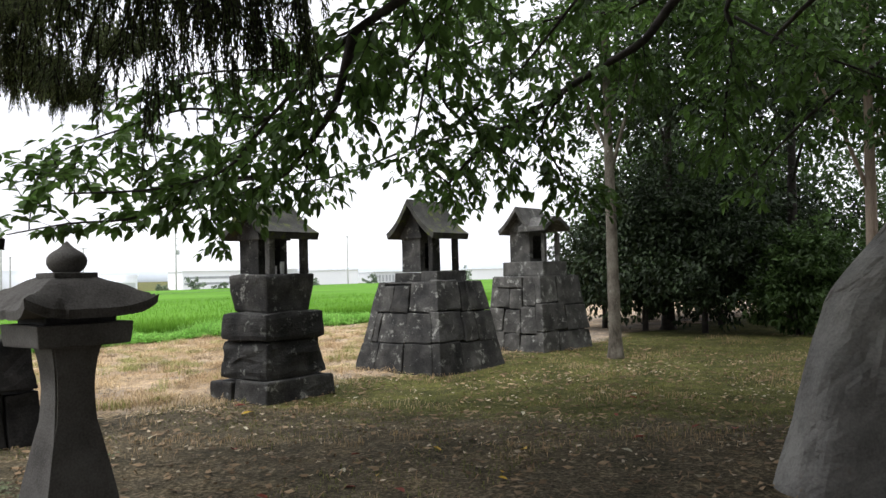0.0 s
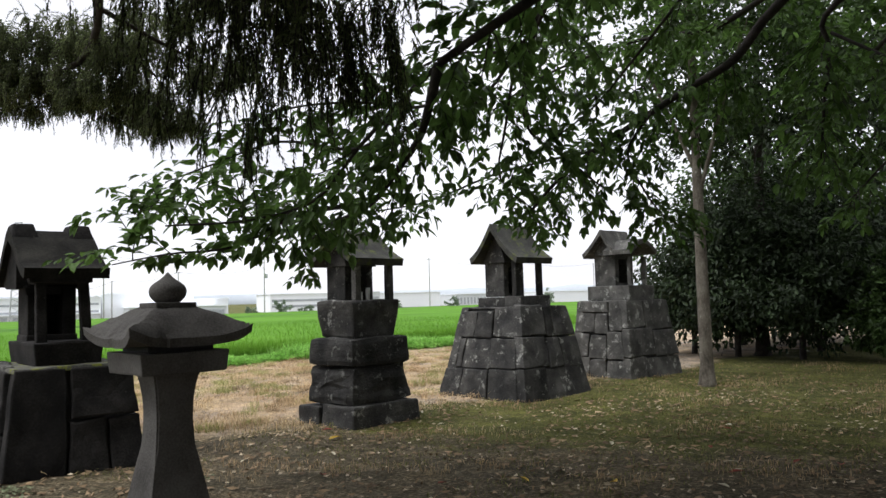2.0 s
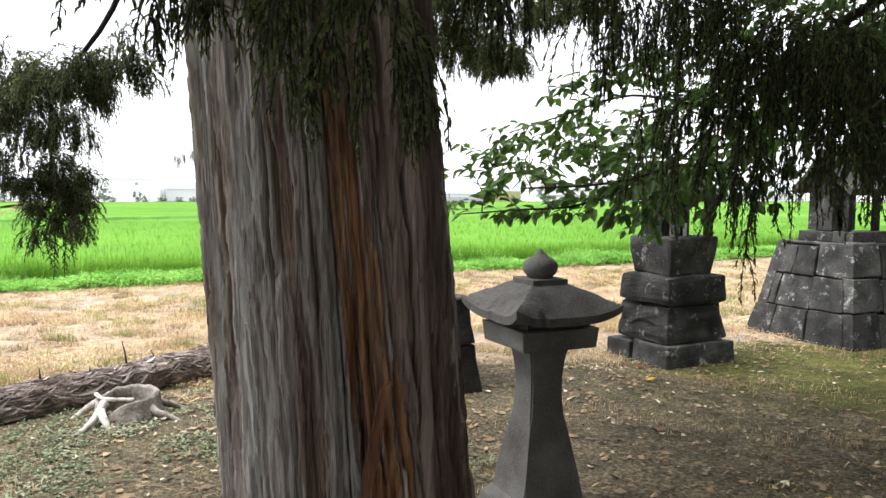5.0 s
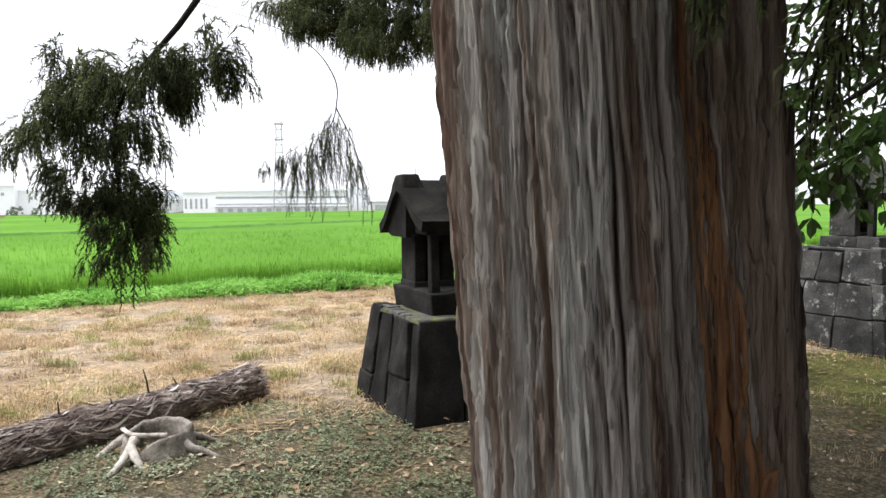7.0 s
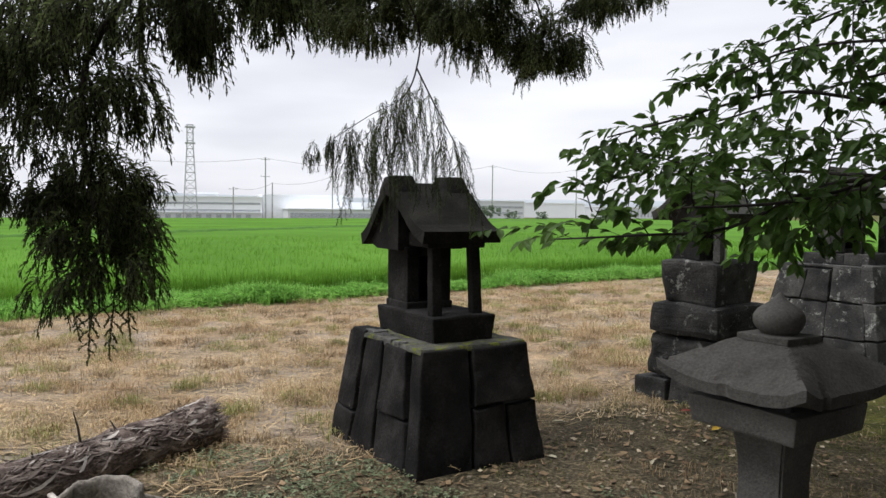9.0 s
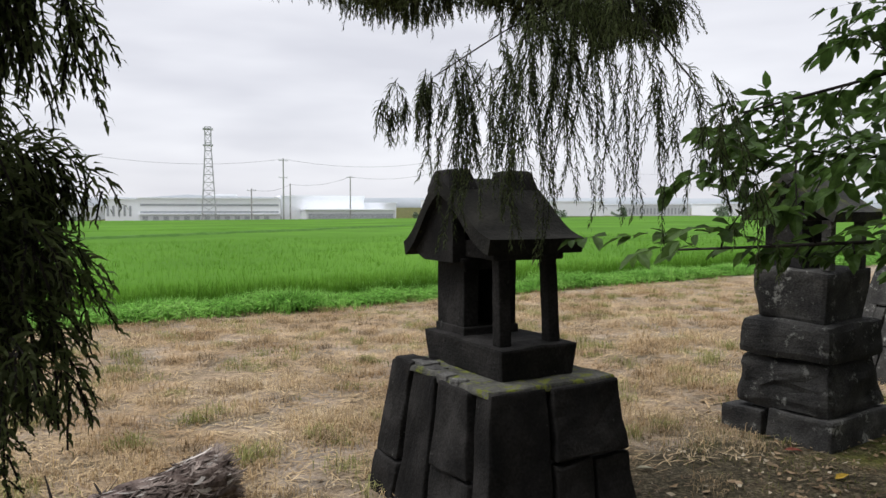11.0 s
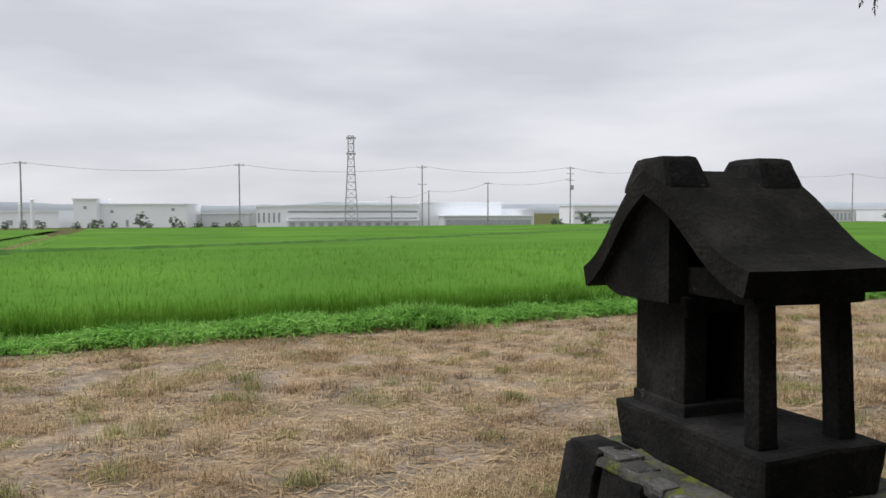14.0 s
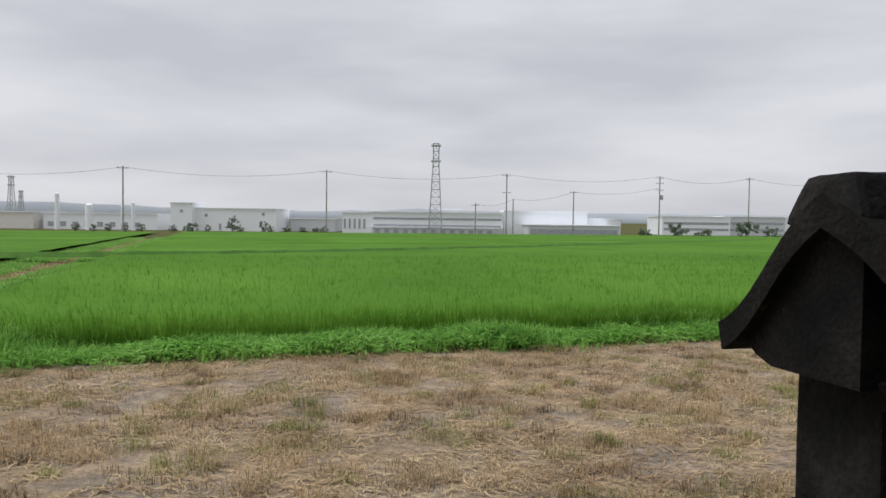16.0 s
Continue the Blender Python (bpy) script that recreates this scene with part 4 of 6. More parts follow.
def shrine_d():
    t = thing("stone_shrine", pose(0.97, 11.40, -0.07, 0, 0, 50), "pale stone shrine with a curved gabled porch on lichen-spotted masonry", "shrine", "row of stone shrines")
    pedestal(t, [(-0.05, -0.60, 0.70, -0.54, 0.52), (1.075, -0.48, 0.52, -0.42, 0.42)], {
        "front": [(0, 0.5, 0.32, 0.66), (0.51, 1, 0.30, 0.62), (0, 0.38, 0.67, 1), (0.39, 1, 0.63, 1), (0, 0.32, 0, 0.31), (0.33, 1.0, 0, 0.29)],
        "low": [(-0.04, 0.36, 0, 0.27), (0.37, 0.74, 0, 0.28), (0.75, 1.18, 0, 0.30), (-0.04, 0.34, 0.28, 0.62), (0.35, 0.78, 0.29, 0.58), (0.79, 1.18, 0.31, 0.60), (-0.04, 0.30, 0.63, 1), (0.31, 0.66, 0.59, 0.85), (0.67, 1.18, 0.61, 0.86), (0.31, 1.18, 0.865, 1)],
        "back": [(0, 0.5, 0, 1), (0.5, 1, 0, 1)], "high": [(0, 0.5, 0, 0.6), (0.5, 1, 0, 0.6), (0, 1, 0.6, 1)]}, STONE_PALE, 23)
    part("cap_stone", block(-0.47, 0.47, -0.41, 0.41, 1.06, 1.082, None, 0.004, 4, 0.008, 1), STONE_PALE, t)
    part("slab", block(-0.31, 0.31, -0.36, 0.36, 1.082, 1.29, None, 0.005, 5, 0.012, 1), STONE_PALE, t)
    cella(t, 0.40, -0.06, 0.30, 1.29, 1.74, STONE_PALE)
    for x in (-0.17, 0.17):
        part("post", block(x - 0.03, x + 0.03, -0.32, -0.26, 1.29, 1.70, None, 0.002, 6, 0.006, 1), STONE_PALE, t)
    gable_wall(t, -0.21, 0.21, -0.09, 0.31, 1.72, 0.08, 2.02, STONE_PALE)
    gable_roof(t, -0.33, 0.33, -0.12, 0.42, 0.09, 1.82, 1.76, 2.10, 0.07, STONE_PALE, 0.03)
    # arched porch roof, bowed over the posts with flared eaves
    bm = bmesh.new()
    rows = []
    for k in range(17):
        f = k / 16 * 2 - 1
        z = 1.735 + 0.15 * math.cos(f * math.pi * 0.62) + 0.05 * abs(f) ** 3
        rows.append([bm.verts.new((f * 0.33, y, z + dz)) for y, dz in ((-0.42, 0), (0.05, 0), (0.05, 0.065), (-0.42, 0.065))])
    for a, c in zip(rows, rows[1:]):
        for k in range(4):
            bm.faces.new((a[k], a[(k + 1) % 4], c[(k + 1) % 4], c[k]))
    bm.faces.new(rows[0][::-1])
    bm.faces.new(rows[-1])
    bmesh.ops.recalc_face_normals(bm, faces=bm.faces[:])
    part("porch_roof", bm, STONE_PALE, t)


shrine_a()
shrine_b()
shrine_c()
shrine_d()


# ---- foliage helpers ----


def bend(points, n):
    """Resample a polyline smoothly (Catmull-Rom) into n steps a stretch."""
    pts = [Vector(p) for p in points]
    out = []
    for i in range(len(pts) - 1):
        p0, p1, p2, p3 = pts[max(0, i - 1)], pts[i], pts[i + 1], pts[min(len(pts) - 1, i + 2)]
        for k in range(n):
            f = k / n
            out.append(0.5 * ((2 * p1) + (p2 - p0) * f + (2 * p0 - 5 * p1 + 4 * p2 - p3) * f * f + (3 * p1 - p0 - 3 * p2 + p3) * f ** 3))
    out.append(pts[-1])
    return out


class Boughs:
    """Limbs and leaves of one broad-leaved tree, gathered up and then built as parts."""

    def __init__(self, seed):
        self.rnd = random.Random(seed)
        self.limbs, self.base, self.way, self.up, self.size = [], [], [], [], []

    def limb(self, points, r0, r1, n=5):
        pts = bend(points, n)
        self.limbs.append((pts, [r0 + (r1 - r0) * i / (len(pts) - 1) for i in range(len(pts))]))
        return pts

    def leaf(self, p, way, size):
        r = self.rnd
        self.base.append(tuple(p))
        self.way.append((way.x + r.gauss(0, 0.35), way.y + r.gauss(0, 0.35), way.z + r.gauss(-0.25, 0.3)))
        self.up.append((r.gauss(0, 0.45), r.gauss(0, 0.45), 1.0))
        self.size.append(size * r.uniform(0.65, 1.2))

    def twig(self, p, way, length, leaf, step, droop=0.25):
        r = self.rnd
        way = way.normalized()
        pts, q, d = [p.copy()], p.copy(), way.copy()
        n = max(3, int(length / step))
        for i in range(n):
            d = (d + Vector((r.gauss(0, 0.12), r.gauss(0, 0.12), r.gauss(0, 0.08) - droop / n))).normalized()
            q = q + d * (length / n)
            if q.z < (1.37 if q.x < -1.2 and q.y < 4.8 else 1.22):
                break
            pts.append(q.copy())
            s = d.cross(Vector((0, 0, 1)))
            s = s.normalized() if s.length > 0.1 else Vector((1, 0, 0))
            side = s if i % 2 else -s
            self.leaf(q, d * 0.6 + side * 0.8, leaf)
            if r.random() < 0.45:
                self.leaf(q, d * 0.8 - side * 0.6, leaf)
        if len(pts) < 2:
            return
        self.leaf(pts[-1], d, leaf)
        self.limbs.append((pts, [0.005 - 0.0035 * i / len(pts) for i in range(len(pts))]))

    def dress(self, pts, start, every, length, leaf, step, droop=0.25, flat=0.35, sub=True):
        """Side twigs along a limb."""
        r = self.rnd
        for i in range(int(len(pts) * start), len(pts) - 1):
            for _ in range(every):
                f = r.random()
                p = pts[i].lerp(pts[i + 1], f)
                d = (pts[i + 1] - pts[i]).normalized()
                s = Vector((r.gauss(0, 1), r.gauss(0, 1), r.gauss(0, flat)))
                s = (s - s.dot(d) * d * 0.5).normalized()
                way = (d * 0.7 + s).normalized()
                ln = length * r.uniform(0.5, 1.2)
                self.twig(p, way, ln, leaf, step, droop)
                if sub:
                    q = p + way * ln * 0.4
                    self.twig(q, (way + 0.9 * way.cross(Vector((0, 0, r.choice((-1, 1)))))).normalized(), ln * 0.6, leaf, step, droop)

    def build(self, t, bark, leaf_material, width=0.5, limb_name="branch", singles=False):
        verts, faces = [], []
        for pts, radii in self.limbs:
            if max(radii) > 0.011:
                part(limb_name, tube(pts, radii, 9, True, 0.12, len(pts)), bark, t, smooth=True)
                continue
            k0 = len(verts)
            for p, rr in zip(pts, radii):
                verts += [(p.x + rr, p.y, p.z), (p.x - rr * 0.5, p.y + rr * 0.87, p.z), (p.x - rr * 0.5, p.y - rr * 0.87, p.z)]
            for i in range(len(pts) - 1):
                for k in range(3):
                    a, b = k0 + i * 3 + k, k0 + i * 3 + (k + 1) % 3
                    faces.append((a, b, b + 3, a + 3))
        if faces:
            tw = mesh_from("twigwork", verts, faces, bark)
            tw.parent = t
            tagged(tw, kind="stuff")
        if singles:
            pick = [i for i, p in enumerate(self.base) if p[0] < -0.9 and p[2] < 2.0][:280]
            me = None
            for i in pick:
                w = Vector(self.way[i]).normalized()
                s = w.cross(Vector(self.up[i])).normalized()
                u = s.cross(w)
                if me is None:
                    proto = leaf_mesh("leaf", [(0, 0, 0)], [(1, 0, 0)], [(0, 0, 1)], [1.0], width, leaf_material)
                    me = proto.data
                    bpy.data.objects.remove(proto)
                ob = new("leaf", me)
                k = self.size[i]
                ob.matrix_basis = Matrix(((w.x * k, -s.x * k, u.x * k, self.base[i][0]), (w.y * k, -s.y * k, u.y * k, self.base[i][1]), (w.z * k, -s.z * k, u.z * k, self.base[i][2]), (0, 0, 0, 1)))
                ob.parent = t
            gone = set(pick)
            keep = [i for i in range(len(self.base)) if i not in gone]
            self.base, self.way = [self.base[i] for i in keep], [self.way[i] for i in keep]
            self.up, self.size = [self.up[i] for i in keep], [self.size[i] for i in keep]
        if self.base:
            lv = leaf_mesh("foliage", self.base, self.way, self.up, self.size, width, leaf_material)
            lv.parent = t
            tagged(lv, kind="stuff")


def crown(name, t, blobs, count, size, material, seed, width=0.5, shell=0.55):
    """Leaves in clumps filling a set of (centre, radii) volumes, denser towards the outside, with gaps."""
    rs = np.random.RandomState(seed)
    base, way, up, ln = [], [], [], []
    total = sum(r[0] * r[1] * r[2] for _, r in blobs)
    for c, r in blobs:
        n = int(count * r[0] * r[1] * r[2] / total)
        clumps = max(6, n // 28)
        d = rs.normal(size=(clumps, 3))
        d /= np.linalg.norm(d, axis=1, keepdims=True)
        rad = shell + (1.05 - shell) * rs.rand(clumps, 1)
        cc = np.array(c) + d * rad * np.array(r)
        which = rs.randint(0, clumps, n)
        off = rs.normal(size=(n, 3)) * np.array([0.16, 0.16, 0.11]) * min(r) * 0.75
        p = cc[which] + off
        base.append(p)
        way.append(d[which] * 0.6 + rs.normal(size=(n, 3)) * 0.6 + np.array([0, 0, -0.3]))
        up.append(rs.normal(size=(n, 3)) * 0.6 + np.array([0, 0, 1.0]))
        ln.append(size * rs.uniform(0.6, 1.25, n))
    ob = leaf_mesh(name, np.concatenate(base), np.concatenate(way), np.concatenate(up), np.concatenate(ln), width, material)
    ob.parent = t
    return tagged(ob, kind="stuff")


def verge_weeds():
    """Low broad-leaved weeds along the paddy bank."""
    rnd = random.Random(77)
    base, way, up, size = [], [], [], []
    for _ in range(2300):
        s, u = rnd.gauss(-0.26, 0.24), rnd.uniform(-9, 24)
        k = 0.35 + 0.8 * max(0, noise.noise(Vector((u * 0.55, 0, 2))) + 0.35)
        p = EDGE_POINT + s * EDGE_IN + u * EDGE_ALONG
        z = gz(p.x, p.y)
        for _ in range(26):
            a = rnd.uniform(0, 6.28)
            r = rnd.random() ** 0.6 * 0.16 * (0.5 + k)
            h = 0.36 * k * rnd.uniform(0.3, 1.0) * (1 - 0.5 * r / 0.25)
            base.append((p.x + r * math.cos(a), p.y + r * math.sin(a), z + h))
            way.append((math.cos(a) + rnd.gauss(0, 0.4), math.sin(a) + rnd.gauss(0, 0.4), rnd.uniform(-0.1, 0.7)))
            up.append((rnd.gauss(0, 0.3), rnd.gauss(0, 0.3), 1))
            size.append(rnd.uniform(0.06, 0.15))
    tagged(leaf_mesh("verge_weeds", base, way, up, size, 0.22, WEED, 0.3), "bright green leafy weeds along the paddy bank", "weeds", kind="stuff")


verge_weeds()


# ---- cedar ----
TRUNK = Vector((-1.34, 1.29, 0))


def cedar_trunk(t, height=8.0):
    """A leaning trunk: long ragged plates of bark parted by narrow wandering cracks, with a torn strip of red wood."""
    bm = bmesh.new()
    sides, plates = 560, 52
    heights = [-0.15 + 0.0105 * j for j in range(253)] + [2.5 + (height - 2.5) * j / 26 for j in range(1, 27)]
    levels = len(heights) - 1
    rings = []
    rnd = random.Random(21)
    fissure = bm.verts.layers.float.new("fissure")
    plate = bm.verts.layers.float.new("plate")
    jitter = [rnd.uniform(-0.40, 0.40) for _ in range(plates + 1)]
    proud = [rnd.uniform(-0.010, 0.012) for _ in range(plates + 1)]
    for j in range(levels + 1):
        z = heights[j]
        flare = 0.09 * math.exp(-max(0, z) / 0.3)
        r0 = 0.246 - 0.010 * z + flare
        ring = []
        for k in range(sides):
            a = 2 * math.pi * k / sides
            c, s = math.cos(a), math.sin(a)
            warp = 0.75 * noise.noise(Vector((c * 2.2, s * 2.2, z * 0.9))) + 0.30 * noise.noise(Vector((c * 6, s * 6, z * 2.0))) + 0.13 * noise.noise(Vector((c * 14, s * 14, z * 8)))
            f = (a / (2 * math.pi) * plates + warp) % plates
            i = int(f)
            d = min(abs(f - i - 0.5 - jitter[i]), abs(f - i + 0.5 - jitter[i - 1]), abs(f - i - 1.5 - jitter[(i + 1) % plates]))
            open_ = 0.55 + 1.3 * noise.noise(Vector((i * 3.1, z * 1.7, 4)))
            crack = math.exp(-(d / 0.062) ** 2) * min(1.2, max(0.05, open_))
            f2 = (f * 2.3 + 0.9 * noise.noise(Vector((c * 9, s * 9, z * 3)))) % 1
            hair = math.exp(-((f2 - 0.5) / 0.10) ** 2) * max(0, 0.35 + noise.noise(Vector((c * 7, s * 7, z * 2.2 + 9))))
            ridge = abs(noise.noise(Vector((c * 17, s * 17, z * 1.5 + 3))) + 0.12 * noise.noise(Vector((c * 40, s * 40, z * 9))))
            split = max(0, 1 - ridge / 0.055) * smooth01(-0.1, 0.25, noise.noise(Vector((c * 5, s * 5, z * 2.4 + 19))))
            flake = noise.noise(Vector((f * 1.3, z * 5.5, 31))) + 0.45 * noise.noise(Vector((f * 3.1, z * 16, 41)))
            scale = 0.007 * (1 if flake > 0.10 else 0) - 0.006 * (1 if flake < -0.22 else 0) + 0.006 * noise.noise(Vector((c * 26, s * 26, z * 15))) + 0.004 * noise.noise(Vector((c * 60, s * 60, z * 50)))
            lobes = 0.014 * math.sin(3 * a + 0.6) + 0.010 * math.sin(5 * a + 1.2 + 0.3 * z)
            swell = (0.040 + 0.018 * z) * math.exp(-((a - radians(183)) / 0.34) ** 2) * smooth01(-0.1, 0.5, z) * (1 - smooth01(2.0, 3.5, z))
            swell -= 0.022 * math.exp(-((a - radians(153)) / 0.30) ** 2)
            r = r0 + swell + lobes + proud[i] * (0.6 + noise.noise(Vector((i * 1.7, z * 0.8, 2)))) - 0.024 * crack - 0.006 * hair - 0.011 * split + 0.7 * scale
            v = bm.verts.new((r * c - 0.072 * z, r * s - 0.038 * z, z))
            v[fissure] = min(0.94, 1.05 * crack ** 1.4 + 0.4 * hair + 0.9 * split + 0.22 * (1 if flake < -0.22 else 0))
            piece = f - jitter[i] * 0.5
            v[plate] = min(1, max(0, 0.5 + 0.8 * noise.noise(Vector((math.floor(piece) * 5.3, math.floor(z * 1.3 + math.floor(piece) * 0.37) * 3.7, 61))) + 0.45 * noise.noise(Vector((c * 8, s * 8, z * 1.6 + 7)))))
            ring.append(v)
        rings.append(ring)
    for j in range(levels):
        z = rings[j][0].co.z
        for k in range(sides):
            f = bm.faces.new((rings[j][k], rings[j][(k + 1) % sides], rings[j + 1][(k + 1) % sides], rings[j + 1][k]))
            a = (2 * math.pi * (k + 0.5) / sides + math.pi) % (2 * math.pi) - math.pi
            # torn edges follow the grain
            tear = 0.10 * noise.noise(Vector((a * 16, z * 1.6, 5))) + 0.05 * noise.noise(Vector((a * 40, z * 5, 15))) + 0.09 * noise.noise(Vector((3, z * 1.7, 1)))
            width = radians(5) + radians(17) * smooth01(1.9, 1.15, z) * smooth01(0.55, 0.9, z)
            left = radians(-49) + 0.10 * (1.5 - z)
            streak = noise.noise(Vector((a * 26, z * 1.1, 25)))
            if left + tear < a < left + width + 1.5 * tear and 0.6 < z < 2.1 and streak > -0.22:
                f.material_index = 1
            elif left + tear <= a < radians(62) + tear:
                f.material_index = 2 if streak > -0.42 else 0
            elif noise.noise(Vector((a * 7, z * 0.55, 45))) > 0.34 or a < radians(-148) + 1.5 * tear or a > radians(138) + tear:
                f.material_index = 2
    bm.faces.new(rings[-1])
    trunk = part("trunk", bm, (BARK, BARK_RED, BARK_BROWN_SHADE), t, "cracked grey-brown cedar trunk with a strip of bare red wood", smooth=True)
    # a pale rib of old bark running down the darker side
    rib = []
    for k in range(13):
        z = 0.85 + 0.15 * k
        ang = radians(-15 + 5 * (z - 0.85) + 1.5 * math.sin(5 * z))
        rr = 0.250 - 0.010 * z + 0.014 * math.sin(3 * ang + 0.6) + 0.010 * math.sin(5 * ang + 1.2 + 0.3 * z)
        rib.append(V(rr * math.cos(ang) - 0.072 * z, rr * math.sin(ang) - 0.038 * z, z))
    part("bark_rib", tube(bend(rib, 3), [0.013] * 37, 8, True, 0.5, 7), BARK, t, "pale rib of weathered bark", smooth=True)
    # a splinter of bark standing off the torn strip
    bm = bmesh.new()
    a0 = radians(-42)
    ring = []
    for z, wd, off in ((0.98, 0.004, 0.247), (1.04, 0.013, 0.252), (1.12, 0.011, 0.258), (1.19, 0.009, 0.265)):
        cx, cy = -0.072 * z, -0.038 * z
        sh = (1.1 - z) * -0.95
        for da, dr in ((-1, 0), (1, 0.002), (1, 0.009), (-1, 0.007)):
            ang = a0 + sh + da * wd / 0.26
            ring.append(bm.verts.new((cx + (off + dr) * math.cos(ang), cy + (off + dr) * math.sin(ang), z + 0.006 * da)))
    for i in (0, 4, 8):
        for k in range(4):
            bm.faces.new((ring[i + k], ring[i + (k + 1) % 4], ring[i + 4 + (k + 1) % 4], ring[i + 4 + k]))
    bm.faces.new(ring[12:16])
    part("bark_splinter", bm, BARK_RED, t, "loose red-brown splinter of bark")
    return trunk


class Sprays:
    """Drooping cedar sprays: cords set all round with short curved needles."""

    def __init__(self, seed):
        self.rnd = random.Random(seed)
        self.verts, self.faces, self.wood = [], [], []
        self.grain = 1.0

    def cord(self, p, way, length, needle=0.024, droop=1.0, step=0.0062, wide=0.0024):
        r = self.rnd
        d, q = way.normalized(), p.copy()
        n = max(5, int(length / step))
        pts = [q.copy()]
        for i in range(n):
            d = (d + Vector((r.gauss(0, 0.05), r.gauss(0, 0.05), -droop * 2.2 / n))).normalized()
            q = q + d * (length / n)
            if i % 6 == 0:
                pts.append(q.copy())
            f = i / n
            nl = needle * (1.0 - 0.5 * f) * r.uniform(0.8, 1.2)
            o = d.orthogonal().normalized()
            a = i * 2.4 + r.uniform(-0.4, 0.4)
            side = o * math.cos(a) + d.cross(o) * math.sin(a)
            mid = q + side * nl * 0.42 + d * nl * 0.30
            tip = q + side * nl * 0.55 + d * nl * 0.95
            wv = d.cross(side) * wide
            k = len(self.verts)
            self.verts += [tuple(q - wv), tuple(q + wv), tuple(mid + wv * 0.9), tuple(mid - wv * 0.9), tuple(tip)]
            self.faces += [(k, k + 1, k + 2, k + 3), (k + 3, k + 2, k + 4)]
        pts.append(q.copy())
        self.wood.append((pts, wide * 0.75))
        return q, d

    def spray(self, p, way, size, count=7, droop=1.0):
        """A fan of cords hanging from one point."""
        r = self.rnd
        way = way.normalized()
        for i in range(count):
            f = i / max(1, count - 1)
            s = Vector((r.gauss(0, 0.5), r.gauss(0, 0.5), r.gauss(-0.1, 0.3)))
            q = p + way * size * 0.5 * f + 0.03 * s
            e, d = self.cord(q, way * 0.7 + s * 0.8, size * r.uniform(0.5, 1.1), 0.024 * self.grain, droop, 0.0062 * self.grain, 0.0024 * self.grain)
            for _ in range(3):
                g = q.lerp(e, r.uniform(0.15, 0.6))
                self.cord(g, d + 0.8 * Vector((r.gauss(0, 1), r.gauss(0, 1), -0.2)), size * r.uniform(0.25, 0.6), 0.021 * self.grain, droop, 0.0062 * self.grain, 0.0024 * self.grain)

    def clump(self, centre, radius, tall, count, size, droop=1.0):
        """A tuft of sprays: thick in the middle, hanging at the rim."""
        r = self.rnd
        c = V(*centre)
        for _ in range(count):
            d = Vector((r.gauss(0, 1), r.gauss(0, 1), r.gauss(0, 1))).normalized() * r.random() ** 0.5
            p = c + Vector((d.x * radius, d.y * radius, d.z * tall))
            self.spray(p, Vector((d.x, d.y, d.z * 0.4 + 0.15)), size * r.uniform(0.55, 1.1), 7, droop)

    def bough(self, points, r0):
        pts = bend(points, 5)
        self.wood.append((pts, r0))
        return pts

    def build(self, t, origin, name="needle_sprays"):
        o = (origin.x, origin.y, origin.z)
        ob = mesh_from(name, [(x - o[0], y - o[1], z - o[2]) for x, y, z in self.verts], self.faces, CEDAR)
        ob.parent = t
        tagged(ob, kind="stuff")
        verts, faces = [], []
        for pts, r0 in self.wood:
            pts = [p - origin for p in pts]
            if r0 > 0.008:
                part("bough", tube(pts, [r0 * (1 - 0.8 * i / len(pts)) for i in range(len(pts))], 8, True, 0.1, 2), BARK_DARK, t, smooth=True)
                continue
            k0 = len(verts)
            for i, p in enumerate(pts):
                rr = r0 * (1 - 0.5 * i / len(pts))
                verts += [(p.x + rr, p.y, p.z), (p.x - rr * 0.5, p.y + rr * 0.87, p.z), (p.x - rr * 0.5, p.y - rr * 0.87, p.z)]
            for i in range(len(pts) - 1):
                for k in range(3):
                    a, b = k0 + i * 3 + k, k0 + i * 3 + (k + 1) % 3
                    faces.append((a, b, b + 3, a + 3))
        tw = mesh_from("twigwork", verts, faces, BARK_DARK)
        tw.parent = t
        tagged(tw, kind="stuff")


def V(*c):
    return Vector(c)


